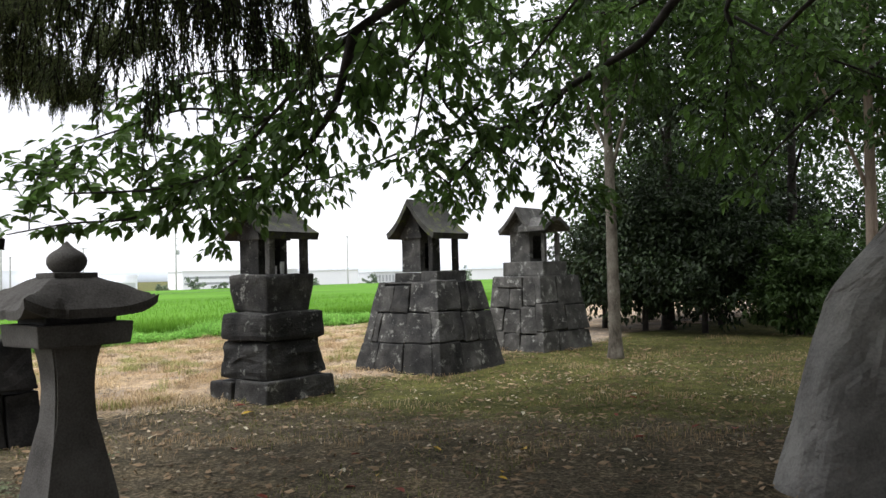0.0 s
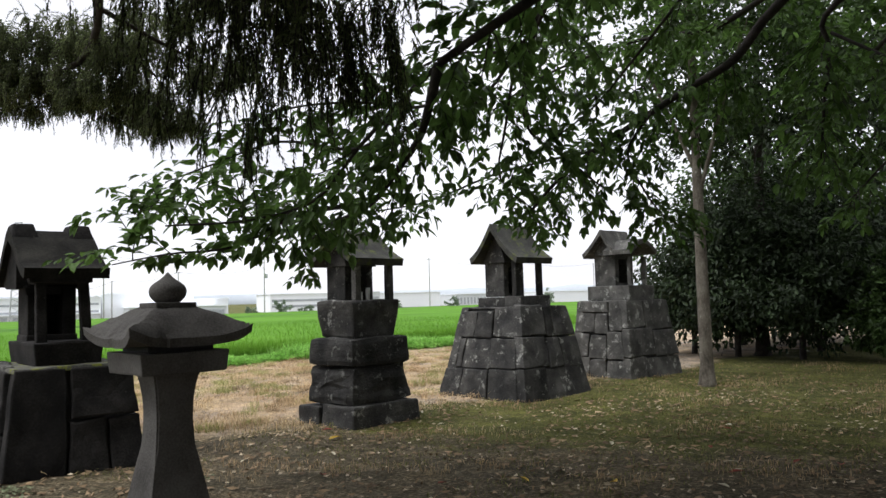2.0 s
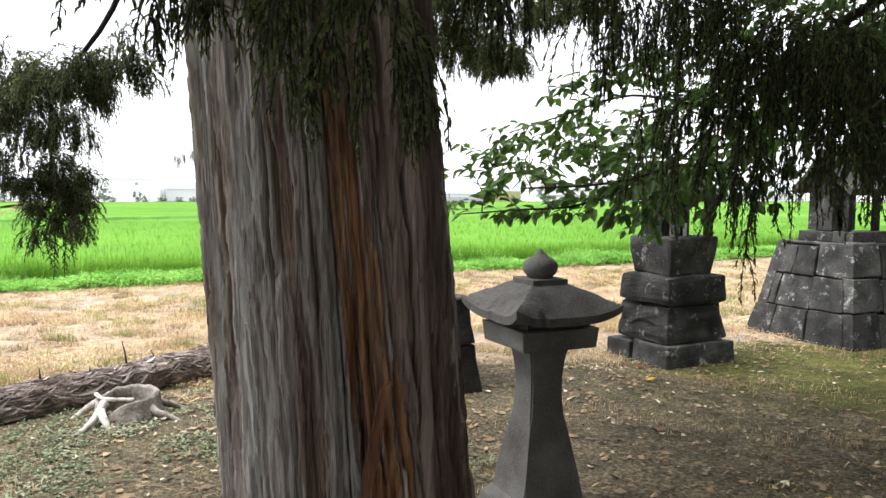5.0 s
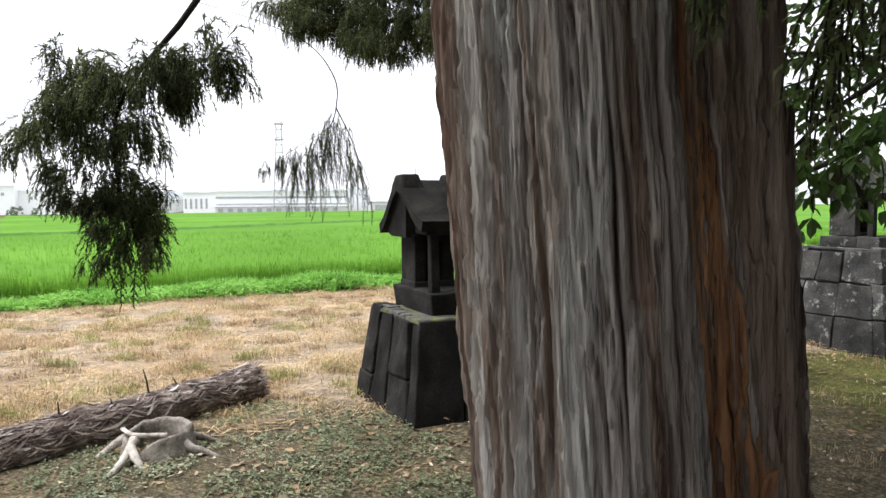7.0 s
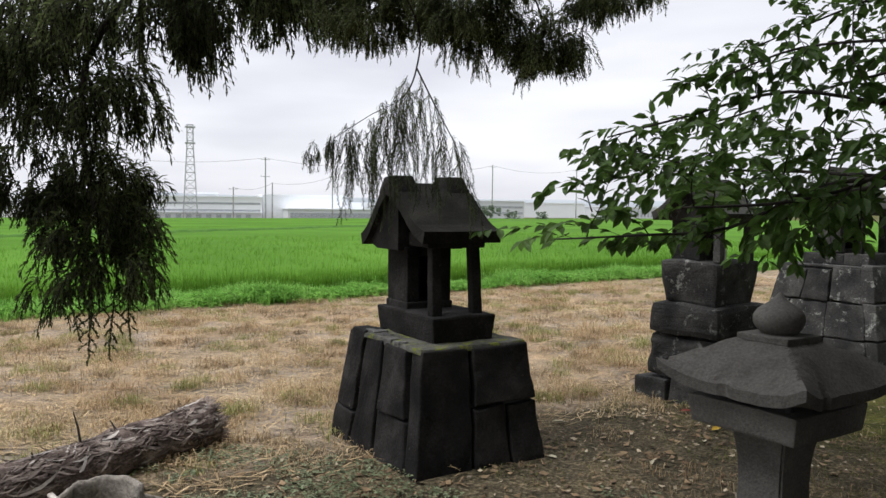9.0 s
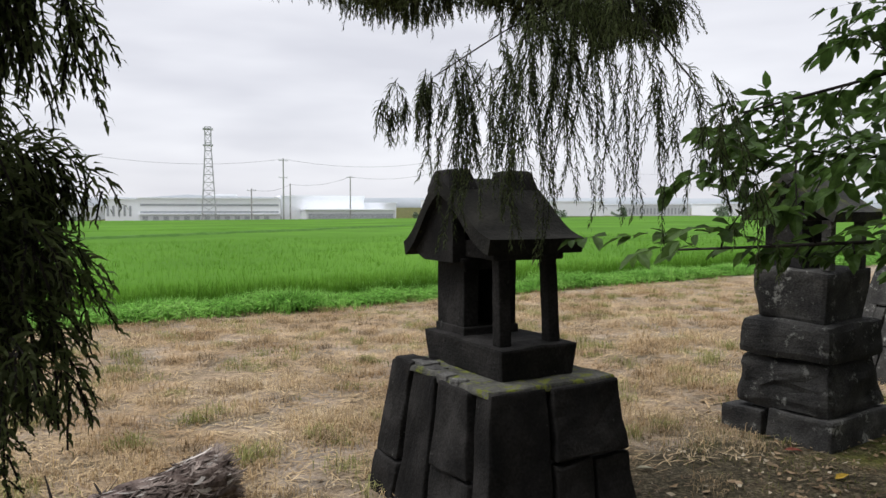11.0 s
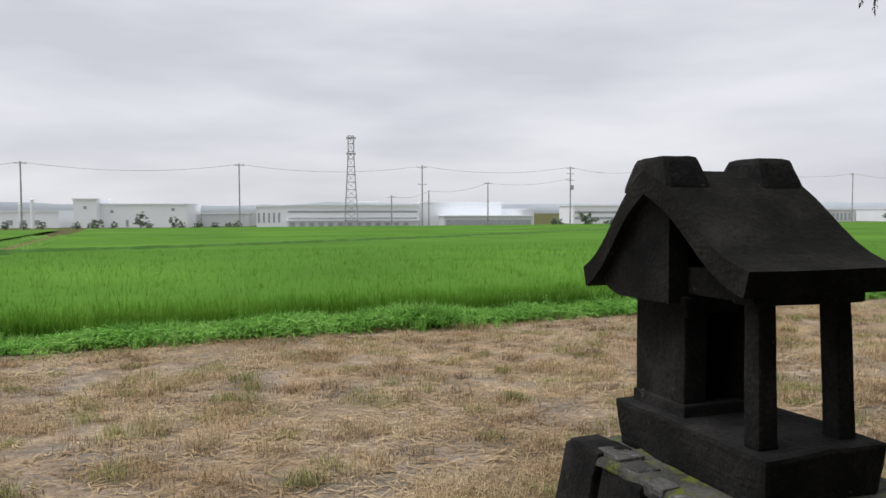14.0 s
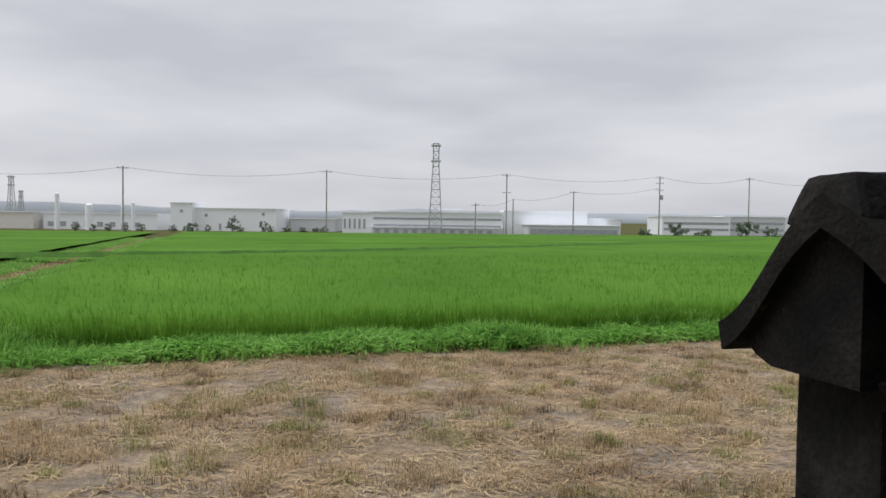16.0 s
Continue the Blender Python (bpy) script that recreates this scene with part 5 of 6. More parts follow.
def build_cedar():
    t = thing("cedar_tree", pose(TRUNK.x, TRUNK.y, 0), "old cedar tree with cracked bark and drooping dark sprays", "tree")
    cedar_trunk(t)
    b = Sprays(4)
    # over the lantern
    b.bough([(-1.55, 1.3, 2.6), (-1.2, 1.6, 2.5), (-0.75, 1.75, 2.3), (-0.35, 1.75, 2.05)], 0.03)
    b.bough([(-1.2, 1.6, 2.5), (-1.05, 1.8, 2.3), (-0.95, 1.85, 2.05)], 0.015)
    for c, r, h, n, s in (((-0.81, 1.72, 2.00), 0.10, 0.09, 14, 0.25), ((-0.92, 1.74, 1.98), 0.08, 0.07, 9, 0.2), ((-0.67, 1.70, 1.90), 0.11, 0.11, 14, 0.26), ((-0.52, 1.70, 1.86), 0.10, 0.10, 12, 0.25), ((-0.69, 1.70, 1.72), 0.08, 0.07, 8, 0.23), ((-0.56, 1.70, 1.66), 0.08, 0.07, 8, 0.23),
                          ((-0.40, 1.72, 1.80), 0.08, 0.08, 8, 0.23), ((-0.35, 1.72, 1.96), 0.09, 0.08, 7, 0.22), ((-1.02, 1.8, 2.10), 0.10, 0.06, 6, 0.18), ((-0.45, 1.72, 2.1), 0.15, 0.06, 8, 0.2)):
        b.clump(c, r, h, int(n * 0.45), s, 1.5)
    for _ in range(46):
        f = b.rnd.random()
        p = V(-0.98 + 0.66 * f + b.rnd.gauss(0, 0.03), 1.72 + b.rnd.gauss(0, 0.06), 1.86 - 0.22 * math.sin(math.pi * min(1, f * 1.2)) + b.rnd.gauss(0, 0.04))
        e, w = b.cord(p, V(b.rnd.gauss(0, 0.25), b.rnd.gauss(0, 0.25), -1), b.rnd.uniform(0.14, 0.30), 0.020, 0.8)
        for _ in range(3):
            b.cord(p.lerp(e, b.rnd.uniform(0.1, 0.6)), w + V(b.rnd.gauss(0, 0.5), b.rnd.gauss(0, 0.5), 0), b.rnd.uniform(0.06, 0.13), 0.018, 0.8)
    # long bough towards the paddy, beyond the first shrine
    b.grain = 1.5
    b.bough([(-1.75, 1.2, 3.3), (-2.3, 3.2, 3.5), (-3.1, 4.9, 3.2), (-3.9, 5.7, 3.05), (-4.9, 5.9, 3.1)], 0.05)
    b.bough([(-3.1, 4.9, 3.2), (-2.8, 5.5, 3.05), (-2.5, 5.8, 2.95)], 0.02)
    for c, r, n in (((-4.8, 5.8, 3.12), 0.25, 14), ((-4.4, 5.8, 2.95), 0.25, 16), ((-4.0, 5.8, 3.02), 0.24, 14), ((-3.55, 5.8, 2.86), 0.26, 18), ((-3.05, 5.75, 2.66), 0.17, 16), ((-2.65, 5.8, 2.98), 0.22, 12), ((-3.3, 5.6, 3.1), 0.2, 10), ((-5.2, 5.7, 3.25), 0.2, 8)):
        b.clump(c, r, 0.13, int(n * 2.0), 0.28, 0.9)
    for c in ((-5.1, 5.8, 3.32), (-4.7, 5.8, 3.36), (-4.3, 5.8, 3.34), (-3.9, 5.8, 3.32), (-3.5, 5.8, 3.3), (-3.1, 5.75, 3.3)):
        b.clump(c, 0.28, 0.16, 20, 0.30, 0.9)
    b.grain = 1.0
    b.bough([(-3.3, 5.5, 3.1), (-3.12, 5.7, 2.95), (-3.05, 5.75, 2.7)], 0.012)
    # low bough hanging beside the path
    b.bough([(-1.85, 1.25, 2.7), (-2.4, 1.7, 2.5), (-3.0, 2.0, 2.2), (-3.4, 2.02, 1.86), (-3.34, 2.0, 1.4)], 0.018)
    for c, r, h, n, s in (((-3.60, 2.0, 1.97), 0.15, 0.10, 22, 0.21), ((-3.42, 2.0, 1.82), 0.13, 0.10, 22, 0.20), ((-3.22, 2.0, 1.97), 0.13, 0.07, 22, 0.19), ((-3.00, 2.02, 1.99), 0.11, 0.06, 16, 0.18), ((-3.52, 2.0, 1.62), 0.12, 0.10, 20, 0.19),
                          ((-3.37, 2.0, 1.56), 0.10, 0.10, 22, 0.16), ((-3.35, 2.0, 1.42), 0.085, 0.09, 20, 0.15), ((-3.72, 2.0, 1.8), 0.15, 0.14, 14, 0.2)):
        b.clump(c, r * 0.95, h, int(n * 0.8), s * 0.84, 1.0)
    for x, z in ((-3.44, 1.36), (-3.38, 1.32), (-3.31, 1.33), (-3.27, 1.38)):
        p = V(x, 2.0, z)
        e, w = b.cord(p, V(b.rnd.gauss(0, 0.15), 0, -1), 0.17, 0.012, 0.3, 0.004, 0.0028)
        for k in range(9):
            q = p.lerp(e, 0.1 + 0.085 * k)
            b.cord(q, V((-1) ** k * 0.9, b.rnd.gauss(0, 0.2), -0.55), 0.062 - 0.005 * k, 0.009, 0.2, 0.0035, 0.0026)
    # thin twig with a small fan, near the path
    b.bough([(-3.0, 2.0, 2.2), (-2.88, 2.18, 2.16), (-2.76, 2.30, 2.09), (-2.71, 2.38, 1.98), (-2.72, 2.40, 1.88), (-2.76, 2.41, 1.81), (-2.84, 2.39, 1.765), (-2.91, 2.32, 1.70)], 0.0035)
    b.bough([(-2.72, 2.40, 1.88), (-2.67, 2.41, 1.78), (-2.60, 2.36, 1.68)], 0.003)
    line = bend([(-2.945, 2.27, 1.67), (-2.905, 2.34, 1.71), (-2.85, 2.39, 1.755), (-2.79, 2.41, 1.81), (-2.73, 2.41, 1.85), (-2.66, 2.39, 1.77), (-2.57, 2.34, 1.66)], 4)
    for k, top in enumerate(line):
        f = k / (len(line) - 1)
        drop = 0.05 + 0.28 * smooth01(0.0, 0.42, f) - 0.10 * smooth01(0.75, 1.0, f)
        for _ in range(2 if f < 0.7 else 1):
            p = top + V(b.rnd.gauss(0, 0.008), b.rnd.gauss(0, 0.02), b.rnd.gauss(0, 0.012))
            ln = drop * b.rnd.uniform(0.65, 1.1)
            e, w = b.cord(p, V(b.rnd.gauss(-0.15 + 0.3 * f, 0.2), b.rnd.gauss(0, 0.25), -0.6), ln, 0.0150, 1.4, 0.0022, 0.0009)
            for _ in range(4):
                q = p.lerp(e, b.rnd.uniform(0.0, 0.5))
                b.cord(q, w + V(b.rnd.gauss(0, 0.5), b.rnd.gauss(0, 0.5), 0.1), ln * b.rnd.uniform(0.3, 0.6), 0.0140, 1.2, 0.0022, 0.0009)
    # sprays draped before the trunk
    b.bough([(-1.5, 1.05, 2.5), (-1.35, 0.85, 2.4), (-1.1, 0.72, 2.25), (-0.9, 0.75, 2.1)], 0.012)
    for c, n in (((-1.24, 0.70, 1.86), 7), ((-1.14, 0.74, 1.84), 9), ((-1.05, 0.78, 1.80), 9), ((-0.96, 0.82, 1.88), 7), ((-0.86, 0.88, 1.90), 6), ((-1.02, 0.76, 1.95), 8)):
        b.clump(c, 0.08, 0.06, int(n * 0.5), 0.16, 1.4)
    b.build(t, TRUNK)
    # crown above the view, its spread added to shade the ground and shrines
    crown("crown", t, [((0.2, 0.2, 5.2), (2.4, 2.4, 1.0)), ((0.0, -0.2, 7.0), (2.2, 2.2, 1.4)), ((0, -0.2, 9.0), (1.6, 1.6, 1.8)), ((0.9, -1.6, 4.2), (1.8, 1.6, 0.9)), ((0.9, 2.4, 5.9), (2.7, 2.2, 0.9)), ((2.6, 1.2, 6.2), (2.2, 2.2, 0.9))], 42000, 0.28, CEDAR, 9, 0.32, 0.1)


build_cedar()


def unseen_cedar(x, y, h, r, seed):
    t = thing("cedar_tree", pose(x, y, gz(x, y)), "unseen tall cedar added to shade the shrine grove", "tree", "cedars of the grove")
    pts = [V(0, 0, h * i / 10) for i in range(11)]
    part("trunk", tube([V(0, 0, -0.2)] + pts[1:], [r * (1.3 if i == 0 else 1 - 0.075 * i) for i in range(11)], 24, True, 0.15, seed), BARK, t, smooth=True)
    crown("crown", t, [((0, 0, h * 0.42), (2.7, 2.7, h * 0.13)), ((0.2, 0, h * 0.6), (2.4, 2.4, h * 0.14)), ((0, 0.2, h * 0.8), (1.8, 1.8, h * 0.16))], 10000, 0.40, CEDAR, seed, 0.4, 0.1)


# cedars behind and beside the camera, never in view, added to block light
for i, (x, y, h) in enumerate(((-4.5, -3.0, 11), (0.6, -3.8, 12), (-1.8, -5.2, 12), (4.6, -2.2, 11), (7.4, 1.6, 12), (2.4, 0.4, 13), (8.6, 6.2, 11), (5.5, -6.5, 12), (10.5, -2.5, 12))):
    unseen_cedar(x, y, h, 0.26, 200 + i)


# ---- cherry ----


def build_cherry():
    t = thing("cherry_tree", pose(0, 0, 0), "cherry tree with long low limbs and broad green leaves", "tree")
    b = Boughs(12)
    b.limb([(4.1, 4.2, -0.1), (4.05, 4.25, 1.2), (3.85, 4.35, 2.4), (3.6, 4.45, 3.4)], 0.17, 0.10, 6)
    m1 = b.limb([(3.6, 4.45, 3.4), (2.4, 4.1, 3.6), (1.2, 3.75, 3.2), (0.3, 3.7, 2.75), (-0.22, 3.7, 2.45), (-0.54, 3.75, 2.27)], 0.042, 0.02)
    l1 = b.limb([(-0.54, 3.75, 2.27), (-0.61, 3.85, 2.09), (-0.69, 4.0, 1.96), (-0.89, 4.3, 1.82), (-1.11, 4.6, 1.69), (-1.41, 4.8, 1.6), (-1.67, 4.9, 1.45)], 0.027, 0.008)
    l1b = b.limb([(-0.54, 3.75, 2.27), (-0.76, 3.9, 2.14), (-1.05, 4.1, 1.94), (-1.33, 4.2, 1.68), (-1.67, 4.1, 1.57), (-2.1, 3.95, 1.54)], 0.015, 0.005)
    l1c = b.limb([(-1.11, 4.6, 1.69), (-1.49, 4.5, 1.65), (-1.89, 4.4, 1.45), (-2.27, 4.3, 1.41), (-2.75, 4.5, 1.37)], 0.012, 0.004)
    l1d = b.limb([(-1.11, 4.6, 1.69), (-1.5, 5.2, 1.75), (-2.0, 5.7, 1.8), (-2.5, 6.0, 1.95)], 0.012, 0.004)
    m2 = b.limb([(3.6, 4.45, 3.4), (2.4, 5.4, 3.7), (1.65, 5.7, 3.14), (1.36, 5.8, 2.8), (1.05, 6.0, 2.65), (0.62, 6.2, 2.42), (0.35, 6.3, 2.27), (0.06, 6.4, 2.06), (-0.18, 6.4, 1.8)], 0.045, 0.012)
    m2b = b.limb([(0.79, 6.1, 2.5), (0.61, 6.2, 2.22), (0.74, 6.2, 1.89), (0.87, 6.2, 1.7)], 0.013, 0.005)
    m2c = b.limb([(0.35, 6.3, 2.27), (-0.4, 6.4, 2.15), (-1.0, 6.3, 1.92), (-1.5, 6.3, 1.85)], 0.014, 0.005)
    m3 = b.limb([(2.9, 4.9, 3.6), (1.94, 5.4, 3.02), (1.91, 5.5, 2.73), (1.88, 5.6, 2.27), (1.88, 5.7, 1.96)], 0.025, 0.005)
    m4 = b.limb([(1.93, 5.5, 2.85), (2.19, 5.2, 2.55), (2.35, 4.8, 2.3), (2.6, 4.6, 2.1)], 0.013, 0.005)
    m5 = b.limb([(2.4, 5.4, 3.7), (1.53, 6.5, 3.35), (1.12, 6.6, 3.28), (0.7, 6.8, 3.3), (0.0, 6.9, 3.1), (-0.5, 6.9, 2.8)], 0.03, 0.006)
    m6 = b.limb([(3.6, 4.45, 3.4), (3.2, 6.0, 3.5), (2.8, 7.2, 3.1), (2.6, 8.0, 2.6)], 0.04, 0.007)
    m7 = b.limb([(0.3, 3.7, 2.75), (0.1, 4.3, 2.9), (-0.2, 5.0, 2.7), (-0.6, 5.5, 2.45), (-1.3, 5.9, 2.3), (-2.0, 6.0, 2.1)], 0.02, 0.005)
    m9 = b.limb([(-0.2, 5.0, 2.7), (-0.7, 5.4, 2.85), (-1.2, 5.7, 2.75), (-1.75, 5.8, 2.55)], 0.012, 0.004)
    m8 = b.limb([(3.85, 4.35, 2.4), (3.2, 5.2, 2.6), (2.7, 5.8, 2.3), (2.3, 6.3, 1.8)], 0.03, 0.006)
    n1 = b.limb([(-1.05, 4.1, 1.94), (-1.28, 4.1, 1.84), (-1.76, 4.15, 1.83), (-2.19, 4.2, 1.73), (-2.48, 4.25, 1.65)], 0.010, 0.004)
    n2 = b.limb([(-0.76, 3.9, 2.14), (-1.08, 4.3, 1.98), (-1.64, 4.5, 2.09), (-2.13, 4.6, 1.99), (-2.5, 4.7, 1.91)], 0.012, 0.004)
    n3 = b.limb([(-0.54, 3.75, 2.27), (-0.68, 4.2, 2.18), (-1.14, 4.4, 2.28), (-1.6, 4.5, 2.29), (-1.92, 4.6, 2.19)], 0.012, 0.004)
    n4 = b.limb([(0.1, 4.3, 2.9), (-0.1, 4.7, 2.65), (-0.16, 5.2, 2.27), (0.12, 5.4, 2.05), (0.36, 5.5, 1.85)], 0.014, 0.004)
    n5 = b.limb([(-0.2, 5.0, 2.7), (-0.3, 5.3, 2.3), (-0.36, 5.5, 1.95), (-0.1, 5.75, 1.72)], 0.012, 0.004)
    n6 = b.limb([(1.2, 3.75, 3.2), (0.9, 4.5, 2.95), (0.5, 5.0, 2.55), (0.25, 5.1, 2.3), (-0.1, 5.3, 2.1)], 0.014, 0.004)
    for l, e, n, s in ((n1, 1, 0.32, 0.2), (n2, 1, 0.30, 0.3), (n3, 1, 0.30, 0.4), (n4, 1, 0.42, 0.2), (n5, 1, 0.40, 0.2), (n6, 1, 0.42, 0.2), (l1, 1, 0.42, 0.1), (l1b, 1, 0.42, 0.15), (l1c, 2, 0.36, 0.2), (l1d, 2, 0.4, 0.2), (m1, 2, 0.5, 0.55), (m2, 2, 0.45, 0.35), (m2b, 2, 0.35, 0.2), (m2c, 1, 0.4, 0.1), (m9, 2, 0.45, 0.2), (m3, 2, 0.4, 0.3), (m4, 2, 0.4, 0.2), (m5, 2, 0.55, 0.2), (m6, 3, 0.6, 0.2), (m7, 2, 0.5, 0.1), (m8, 2, 0.45, 0.3)):
        b.dress(l, s, e, n, 0.090, 0.050, 0.45, 0.45)
    b.build(t, BARK_DARK, CHERRY, 0.5, singles=True)
    # the volumes at five metres are unseen, added to shade the right-hand ground
    crown("crown", t, [((3.0, 5.2, 5.0), (2.8, 2.6, 0.9)), ((1.6, 7.4, 3.9), (1.7, 1.2, 0.6)), ((0.5, 8.0, 3.9), (1.4, 1.0, 0.7)), ((3.4, 7.0, 3.4), (1.2, 1.2, 0.6)), ((2.6, 6.6, 2.7), (0.7, 0.7, 0.5)), ((1.4, 4.0, 5.1), (2.4, 2.2, 0.7)), ((2.6, 2.6, 5.0), (2.0, 1.6, 0.7))], 15000, 0.085, CHERRY, 31)


build_cherry()


# ---- trees and bushes behind ----


def build_tree(name, x, y, r, height, lean, blobs, count, leaf, material, seed, label, bark=BARK_GREY, shell=0.45):
    z = gz(x, y)
    t = thing(name, pose(x, y, z), label, "tree" if "tree" in name else "bush")
    pts = bend([(0, 0, -0.1), (lean[0] * 0.2, lean[1] * 0.2, height * 0.25), (lean[0] * 0.6, lean[1] * 0.6, height * 0.6), (lean[0], lean[1], height)], 6)
    radii = [r * (1.6 if i == 0 else 1.15 if i == 1 else 1) * (1 - 0.65 * i / len(pts)) for i in range(len(pts))]
    part("trunk", tube(pts, radii, 16, True, 0.16, seed), bark, t, smooth=True)
    rnd = random.Random(seed)
    for c, rr in blobs:
        a = pts[min(len(pts) - 1, int(len(pts) * rnd.uniform(0.45, 0.85)))]
        part("limb", tube(bend([a, (a + V(*c)) / 2 + V(0, 0, 0.15), V(*c)], 4), [r * 0.35 * (1 - 0.1 * i) for i in range(9)], 7, True, 0.1, seed), bark, t, smooth=True)
    crown("crown", t, [(c, rr) for c, rr in blobs], count, leaf, material, seed, 0.5, shell)


build_tree("tree", 1.85, 9.95, 0.088, 5.6, (0.0, 0.1, 0), [((0.3, 0.3, 4.1), (1.5, 1.4, 0.9)), ((-0.9, 0.3, 4.7), (1.6, 1.5, 0.9)), ((0.9, -0.2, 5.2), (1.7, 1.5, 1.1)), ((0.2, 0.6, 3.4), (0.9, 0.8, 0.5))], 9000, 0.10, LEAF_MID, 41,
           "young tree with a slim pale grey trunk beside the last shrine")
build_tree("tree", 4.85, 9.4, 0.085, 5.5, (0.1, 0.1, 0), [((0, 0, 3.4), (1.5, 1.4, 0.9)), ((-0.9, 0.3, 4.4), (1.8, 1.6, 1.1)), ((1.0, 0.5, 4.4), (1.8, 1.6, 1.1)), ((0.6, -0.6, 2.6), (0.9, 0.8, 0.5))], 11000, 0.10, LEAF_MID, 42,
           "leafy tree with a thin brown trunk", BARK)
for i, (x, y, w, h) in enumerate(((3.2, 14.2, 1.7, 3.2), (4.9, 15.2, 1.7, 3.2), (3.6, 16.0, 1.6, 3.4), (6.6, 16.6, 1.6, 2.9), (9.4, 16.2, 2.0, 3.2), (4.0, 17.2, 2.4, 5.2), (5.4, 18.4, 2.2, 4.8), (7.6, 19.0, 3.0, 6.0), (11.8, 19.0, 3.2, 6.2), (8.4, 11.2, 1.6, 3.0), (5.4, 12.8, 1.1, 1.9), (2.6, 15.0, 1.4, 2.6), (4.1, 13.6, 1.5, 2.6))):
    build_tree("bush" if h < 4 else "tree", x, y, 0.06, h * 0.55, (0.1, 0.05, 0), [((0, 0, h * 0.36), (w, w * 0.9, h * 0.30)), ((0.3, 0.1, h * 0.72), (w * 0.85, w * 0.8, h * 0.30)), ((0, 0, h * 0.5), (w * 0.7, w * 0.7, h * 0.3))], 13000, 0.10 if h < 4 else 0.13, LEAF_DARK if i < 4 or i > 10 else LEAF_MID, 50 + i,
               "dense dark evergreen bush behind the shrines" if h < 4 else "tall leafy tree behind the evergreen bushes", BARK_DARK, 0.15)

for x, y, h, seed in ((3.7, 14.5, 6.2, 81), (6.4, 15.4, 6.6, 82), (7.4, 9.0, 6.4, 83)):
    build_tree("tree", x, y, 0.12, h, (0.2, 0.1, 0), [((0, -1.4, h * 0.62), (2.3, 2.1, 0.8)), ((-0.6, -0.8, h * 0.78), (2.4, 2.1, 0.9)), ((0.8, -0.4, h * 0.95), (2.0, 1.9, 0.9))], 8000, 0.13, LEAF_DARK, seed,
               "broad dark evergreen tree spreading over the bushes", BARK_DARK, 0.1)

# bushes outside the view, added to hold back light from right and behind
for x, y, w, h, seed in ((5.0, 1.4, 1.5, 3.2, 91), (3.6, -1.2, 1.5, 3.4, 92), (6.6, 3.6, 1.6, 3.4, 93), (1.4, -3.0, 1.5, 3.2, 94)):
    build_tree("bush", x, y, 0.06, h * 0.55, (0.1, 0.05, 0), [((0, 0, h * 0.40), (w, w, h * 0.34)), ((0.2, 0.1, h * 0.75), (w * 0.8, w * 0.8, h * 0.3))], 5000, 0.14, LEAF_DARK, seed,
               "unseen dark bush added to cut light from the right", BARK_DARK, 0.15)


# ---- distance: poles, wires, tower, works ----
FAR_EYE, FAR_AHEAD, FAR_RIGHT = Vector((-3.59, 3.21)), Vector((-0.5935, 0.8048)), Vector((0.8048, 0.5935))


def far(depth, side, z=0.0):
    p = FAR_EYE + depth * FAR_AHEAD + side * FAR_RIGHT
    return Vector((p.x, p.y, z - 1.15))


FAR_TURN = math.degrees(math.atan2(FAR_RIGHT.y, FAR_RIGHT.x))


def works(depth, s0, s1, height, wall, label, deep=14, bands=(), openings=(), name="factory_building", roof=WHITE_WALL):
    """A long low building: walls, a slightly proud roof, bands of haze-paled openings on its front."""
    o = far(depth, (s0 + s1) / 2, -0.3)
    t = thing(name, pose(o.x, o.y, o.z, 0, 0, FAR_TURN), label, "building")
    h = (s1 - s0) / 2
    part("wall", block(-h, h, 0, deep, 0, height, bevel=0), wall, t)
    part("roof", block(-h - 0.2, h + 0.2, -0.2, deep + 0.2, height, height + 0.22, bevel=0), roof, t)
    for z0, z1 in bands:
        part("strip_window", block(-h + 0.4, h - 0.4, -0.06, 0.1, z0, z1, bevel=0), HAZED_OPENING, t)
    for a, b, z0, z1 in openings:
        part("window", block(-h + a, -h + b, -0.06, 0.1, z0, z1, bevel=0), HAZED_OPENING, t)
    return t


works(158, -95, -85, 3.4, BEIGE_WALL, "low beige factory hall by the road")
works(160, -84, -60, 3.3, WHITE_WALL, "white factory hall with pipework", openings=[(i * 2.6 + 1, i * 2.6 + 2.2, 0.6, 1.6) for i in range(8)])
works(160, -57, -35, 4.7, WHITE_WALL, "large plain white factory hall beyond the paddy", openings=[(19, 19.6, 3.4, 4), (7, 7.6, 3.0, 3.6), (10, 10.5, 0.2, 1.6), (12.6, 13.4, 0.2, 1.4), (4, 4.4, 1.2, 2.0)])
works(158, -56.5, -52, 5.7, WHITE_WALL, "white stair tower of the factory hall", deep=8, openings=[(2, 2.6, 3.8, 4.4)])
works(170, -34, -24, 2.8, GREY_WALL, "low grey shed beside the factory")
works(156, -20.5, -14.5, 4.2, WHITE_WALL, "white sloping factory annex", openings=[(i + 0.3, i + 0.7, 1, 3) for i in range(5)])
works(155, -14.5, 12.4, 4.4, WHITE_WALL, "white factory hall with dark strip windows", bands=((1.6, 2.0), (3.0, 3.4)))
works(154.6, -14.2, 12.2, 1.3, GREY_WALL, "low grey loading front of the factory", deep=0.3, openings=[(i * 1.9 + 0.5, i * 1.9 + 1.5, 0.1, 1.0) for i in range(13)])
works(157, -0.5, 3.8, 5.1, GREY_WALL, "grey plant room on the factory roof", deep=5)
works(160, 12.9, 30.5, 5.0, WHITE_WALL, "plain white warehouse beside the factory", deep=18)
